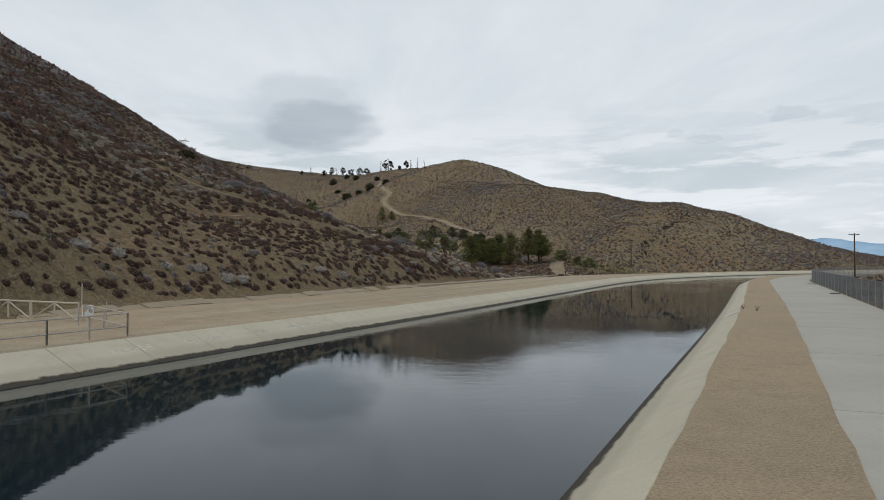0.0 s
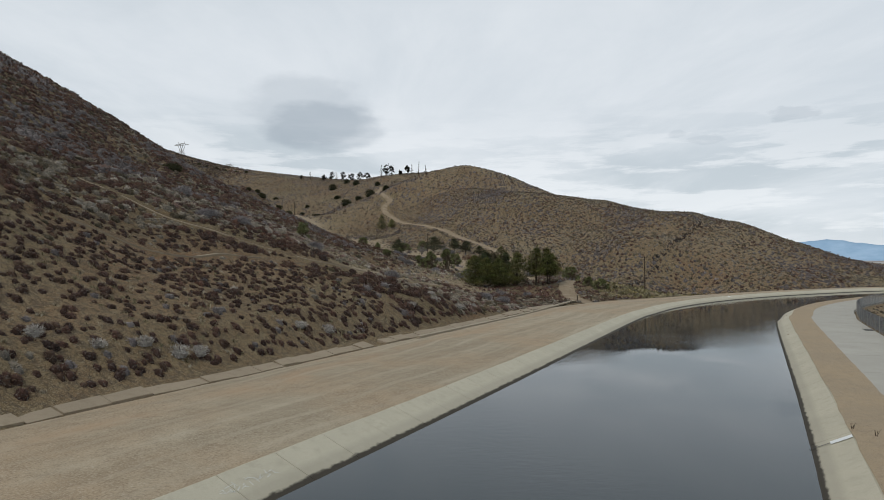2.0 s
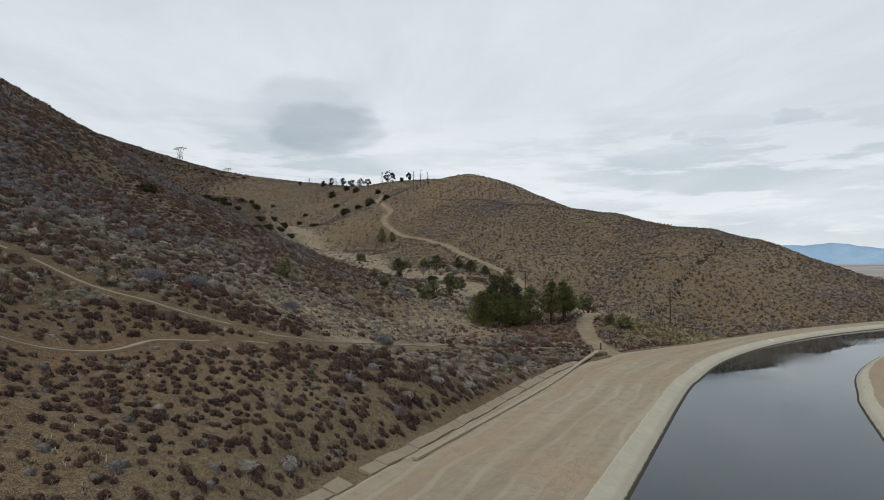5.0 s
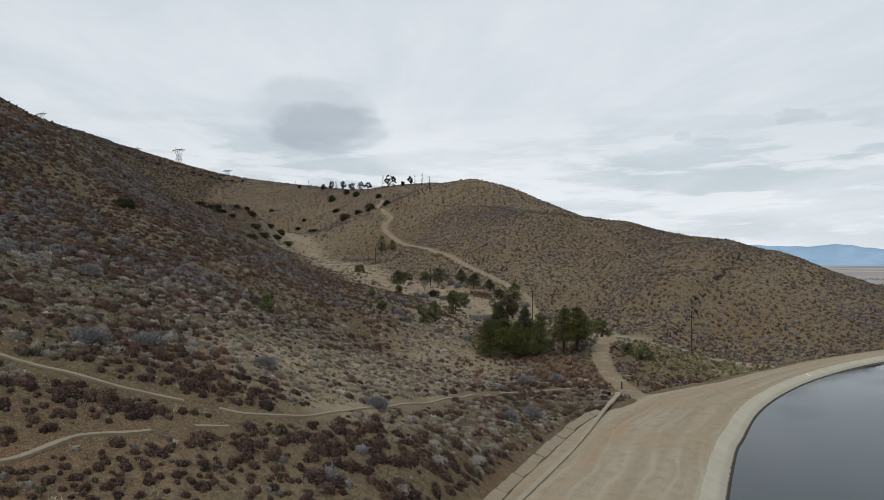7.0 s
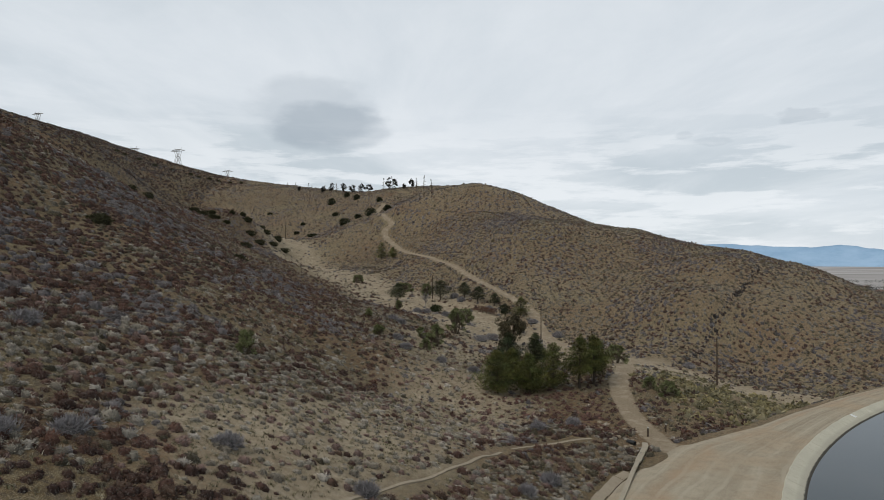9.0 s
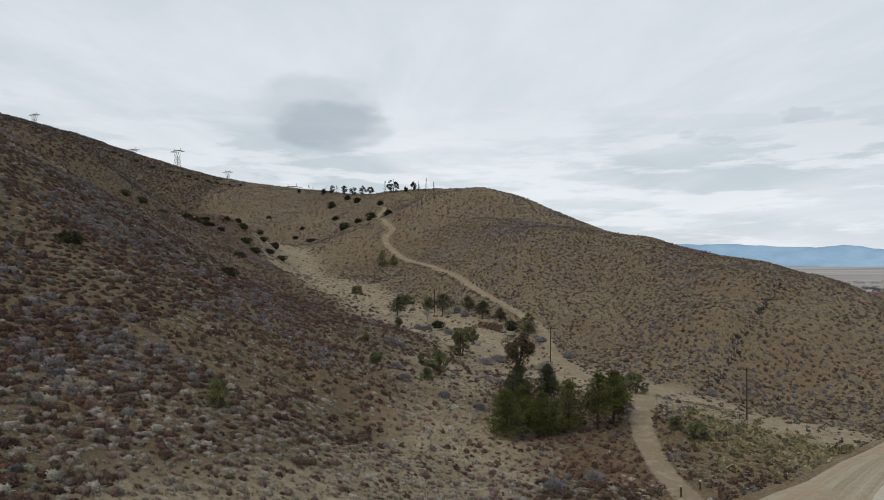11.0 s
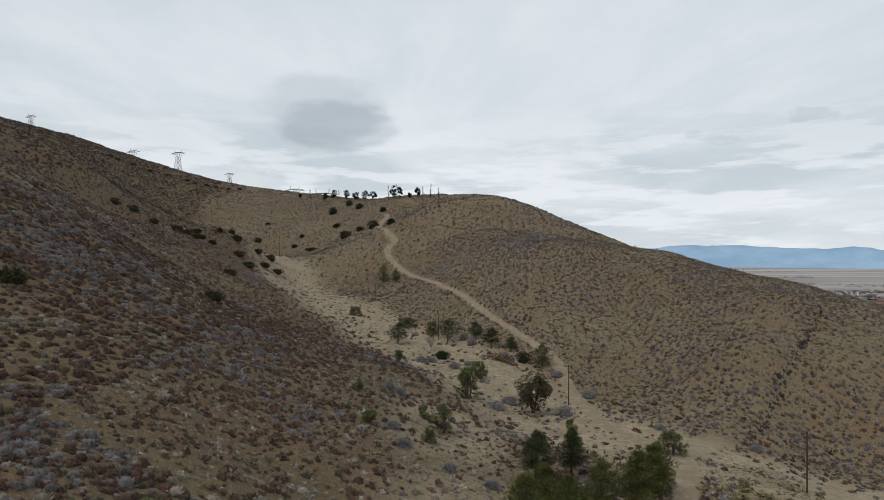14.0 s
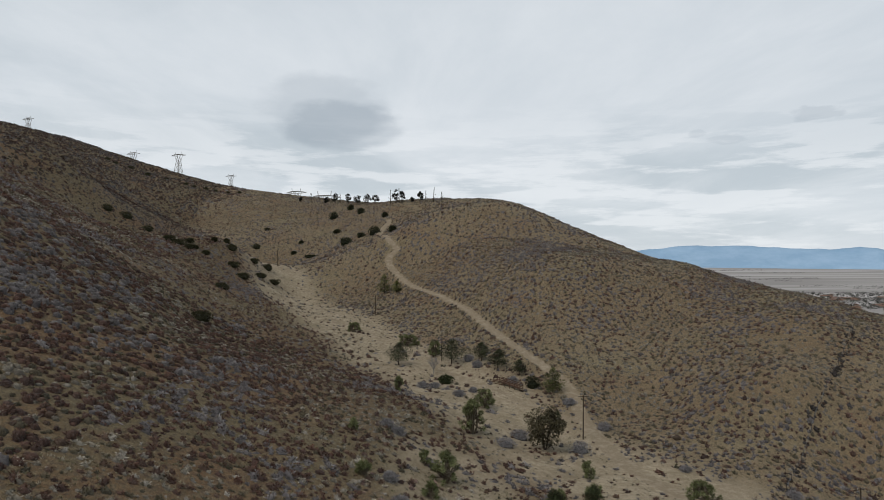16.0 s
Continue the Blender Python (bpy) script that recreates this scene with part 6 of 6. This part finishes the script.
# ---- old loading chute ----
def build_chute():
    a, b = np.array([7.4, 288.6]), np.array([15.2, 280.8])
    c = (a + b) / 2
    za = float(ground_height([c])[0])
    p = root("loading_chute", c[0], c[1], za, label="old red-brown timber livestock loading chute", category="loading chute")
    d = (b - a) / np.linalg.norm(b - a)
    n = np.array([-d[1], d[0]])
    L = np.linalg.norm(b - a)

    def at(s, o, h):
        return np.array([*(d * (s - L / 2) + n * o), h])

    def board(name, q0, q1, w, th):
        g = Geo()
        m, v = (q0 + q1) / 2, q1 - q0
        ln = np.linalg.norm(v)
        v = v / ln
        s = np.array([*n, 0.0])
        rot = np.stack([v, s, np.cross(v, s)], axis=1)
        g.box(m, (ln / 2, th, w), rot)
        part(name, g, M_PLANK, p)

    for o in (-0.7, 0.7):
        for s in np.linspace(0, L, 7):
            g = Geo()
            h = 1.5 + (0.9 if 2.5 < s < 5 else 0.2 * math.sin(s * 3))
            g.tube([at(s, o, -0.4), at(s, o, h)], 0.09, 6)
            part("post", g, M_PLANK, p)
        for h in (0.35, 0.75, 1.15):
            board("rail", at(0, o, h), at(L * 0.45, o, h), 0.09, 0.03)
        for h in (0.5, 0.95, 1.4):
            board("rail", at(L * 0.3, o, h + 0.75), at(L, o, h - 0.15), 0.09, 0.03)
    board("ramp", at(L * 0.35, 0, 1.0), at(L, 0, 0.05), 0.05, 0.65)
    for s, o, h in ((0.5, 1.9, 2.2), (1.3, 2.6, 2.3), (3.4, 3.2, 2.1)):
        g = Geo()
        g.tube([at(s, o, -0.3), at(s, o, h)], 0.1, 6)
        part("post", g, M_PLANK, p)


build_chute()


def build_hill_fence():
    """A line of thin stakes up the far hill."""
    line = STAKES
    base = root("stake_fence", line[0][0], line[0][1], 0.0, label="thin wire fence with wooden stakes climbing the hill", category="fence")
    z = ground_height(line)
    tops = []
    for (x, y), q in zip(line, z):
        g = Geo()
        c = np.array([x - line[0][0], y - line[0][1], q])
        g.tube([c - np.array([0, 0, 0.3]), c + np.array([0, 0, 1.25])], 0.06, 5)
        part("stake", g, M_WOOD, base)
        tops.append(c)
    for h in (0.45, 0.8, 1.15):
        g = Geo()
        g.tube([c + np.array([0, 0, h]) for c in tops], 0.015, 3)
        part("wire", g, M_WIRE, base)


build_hill_fence()
for x, y, r in ((48.5, 253.0, 0.9), (46.9, 206.5, 0.6)):
    st = root("boulder", x, y, label="single dark boulder on the brushy slope", category="boulder")
    g = Geo()
    rs = np.random.RandomState(int(x))
    bm = bmesh.new()
    bmesh.ops.create_icosphere(bm, subdivisions=2, radius=r)
    v = np.array([q.co for q in bm.verts])
    v = v * (1 + 0.25 * np.sin(v[:, :1] * 4 / r + 1) * np.cos(v[:, 1:2] * 3 / r)) * np.array([1.2, 0.9, 0.7]) + np.array([0, 0, r * 0.4])
    f = [[q.index for q in fc.verts] for fc in bm.faces]
    bm.free()
    g.add(v, f)
    part("rock", g, M_WOOD, st)


# ---- the far valley: town, windbreaks and mountains ----
def build_far():
    rs = np.random.RandomState(77)
    for i in range(90):
        x, y = 700 + rs.uniform(0, 420), 1240 + rs.uniform(0, 560)
        z = float(far_plain(np.array([(x, y)]))[0])
        h = root("house", x, y, z, rs.uniform(0, 180), "small pale house with a brown gabled roof", "house", "houses of the town", 0.2)
        a, b, c = rs.uniform(6, 11), rs.uniform(4.5, 6.5), rs.uniform(2.8, 3.6)
        g = Geo()
        g.box((0, 0, c / 2), (a, b, c / 2))
        part("wall", g, M_PLASTER, h)
        g = Geo()
        e = 0.6
        v = [(-a - e, -b - e, c), (a + e, -b - e, c), (a + e, b + e, c), (-a - e, b + e, c), (-a, 0, c + 2.6), (a, 0, c + 2.6)]
        g.add(v, [(0, 1, 5), (0, 5, 4), (2, 3, 4), (2, 4, 5), (0, 4, 3), (1, 2, 5), (0, 2, 1), (0, 3, 2)])
        part("roof", g, M_ROOF, h)
    # windbreak trees and hedges, too many to count
    g = Geo()
    pts = [(690 + rs.uniform(0, 500), 1230 + rs.uniform(0, 620)) for _ in range(1500)]
    for k in range(26):
        x0, y0 = 640 + rs.uniform(0, 900), 1900 + rs.uniform(0, 2000)
        n = rs.randint(6, 26)
        pts += [(x0 + j * 11, y0 + j * rs.uniform(-1, 1)) for j in range(n)]
    pts += [(780 + j * 9 + rs.normal() * 4, 1905 - j * 4 + rs.normal() * 10) for j in range(60)]
    z = far_plain(np.array(pts))
    for (x, y), q in zip(pts, z):
        s = rs.uniform(1.6, 3.6)
        g.puff((x, y, q + s * 0.8), (s * 1.3, s * 1.3, s * 0.8), 11, s * 0.75, rs, np.array([0.070, 0.070, 0.060]) * rs.uniform(0.7, 1.4), 0.3, 0.4)
    tagged(new("far_trees", g.mesh("far_trees", M_LEAF)), "dark trees and windbreaks on the distant plain", "trees", kind="stuff")
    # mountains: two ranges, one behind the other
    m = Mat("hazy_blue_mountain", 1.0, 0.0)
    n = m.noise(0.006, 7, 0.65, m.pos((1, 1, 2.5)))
    # distance haze is put into the blue base colour
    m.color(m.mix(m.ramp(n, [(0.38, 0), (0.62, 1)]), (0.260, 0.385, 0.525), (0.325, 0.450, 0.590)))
    az = np.radians(np.linspace(4, 100, 260))
    prof = np.interp(np.degrees(az), [4, 14, 16.9, 18.6, 21, 23, 25, 27, 28.9, 30.7, 31.6, 32.4, 34.2, 38, 45, 60, 100],
                     [90, 110, 132, 150, 147, 149, 138, 130, 124, 140, 134, 118, 100, 112, 95, 120, 90])
    rough = np.array([noise.noise((a * 60, 0, 3)) * 5 + noise.noise((a * 170, 1, 3)) * 2.5 for a in az])
    rows = []
    for r, k in ((4380, 0.0), (4440, 0.35), (4500, 0.7), (4560, 1.0), (4640, 0.6)):
        q = np.stack([np.sin(az) * r, np.cos(az) * r], axis=1)
        base = np.full(len(az), 2.0)
        hh = base + (prof + rough - base) * k + (np.array([noise.noise((a * 90, r * 0.01, 7)) for a in az]) * 9 * (k if k < 1 else 0))
        rows.append(np.column_stack([q, hh]))
    v = np.stack(rows, axis=1).reshape(-1, 3)
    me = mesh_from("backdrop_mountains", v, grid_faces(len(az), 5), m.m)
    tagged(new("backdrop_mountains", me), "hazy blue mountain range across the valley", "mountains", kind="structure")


build_far()
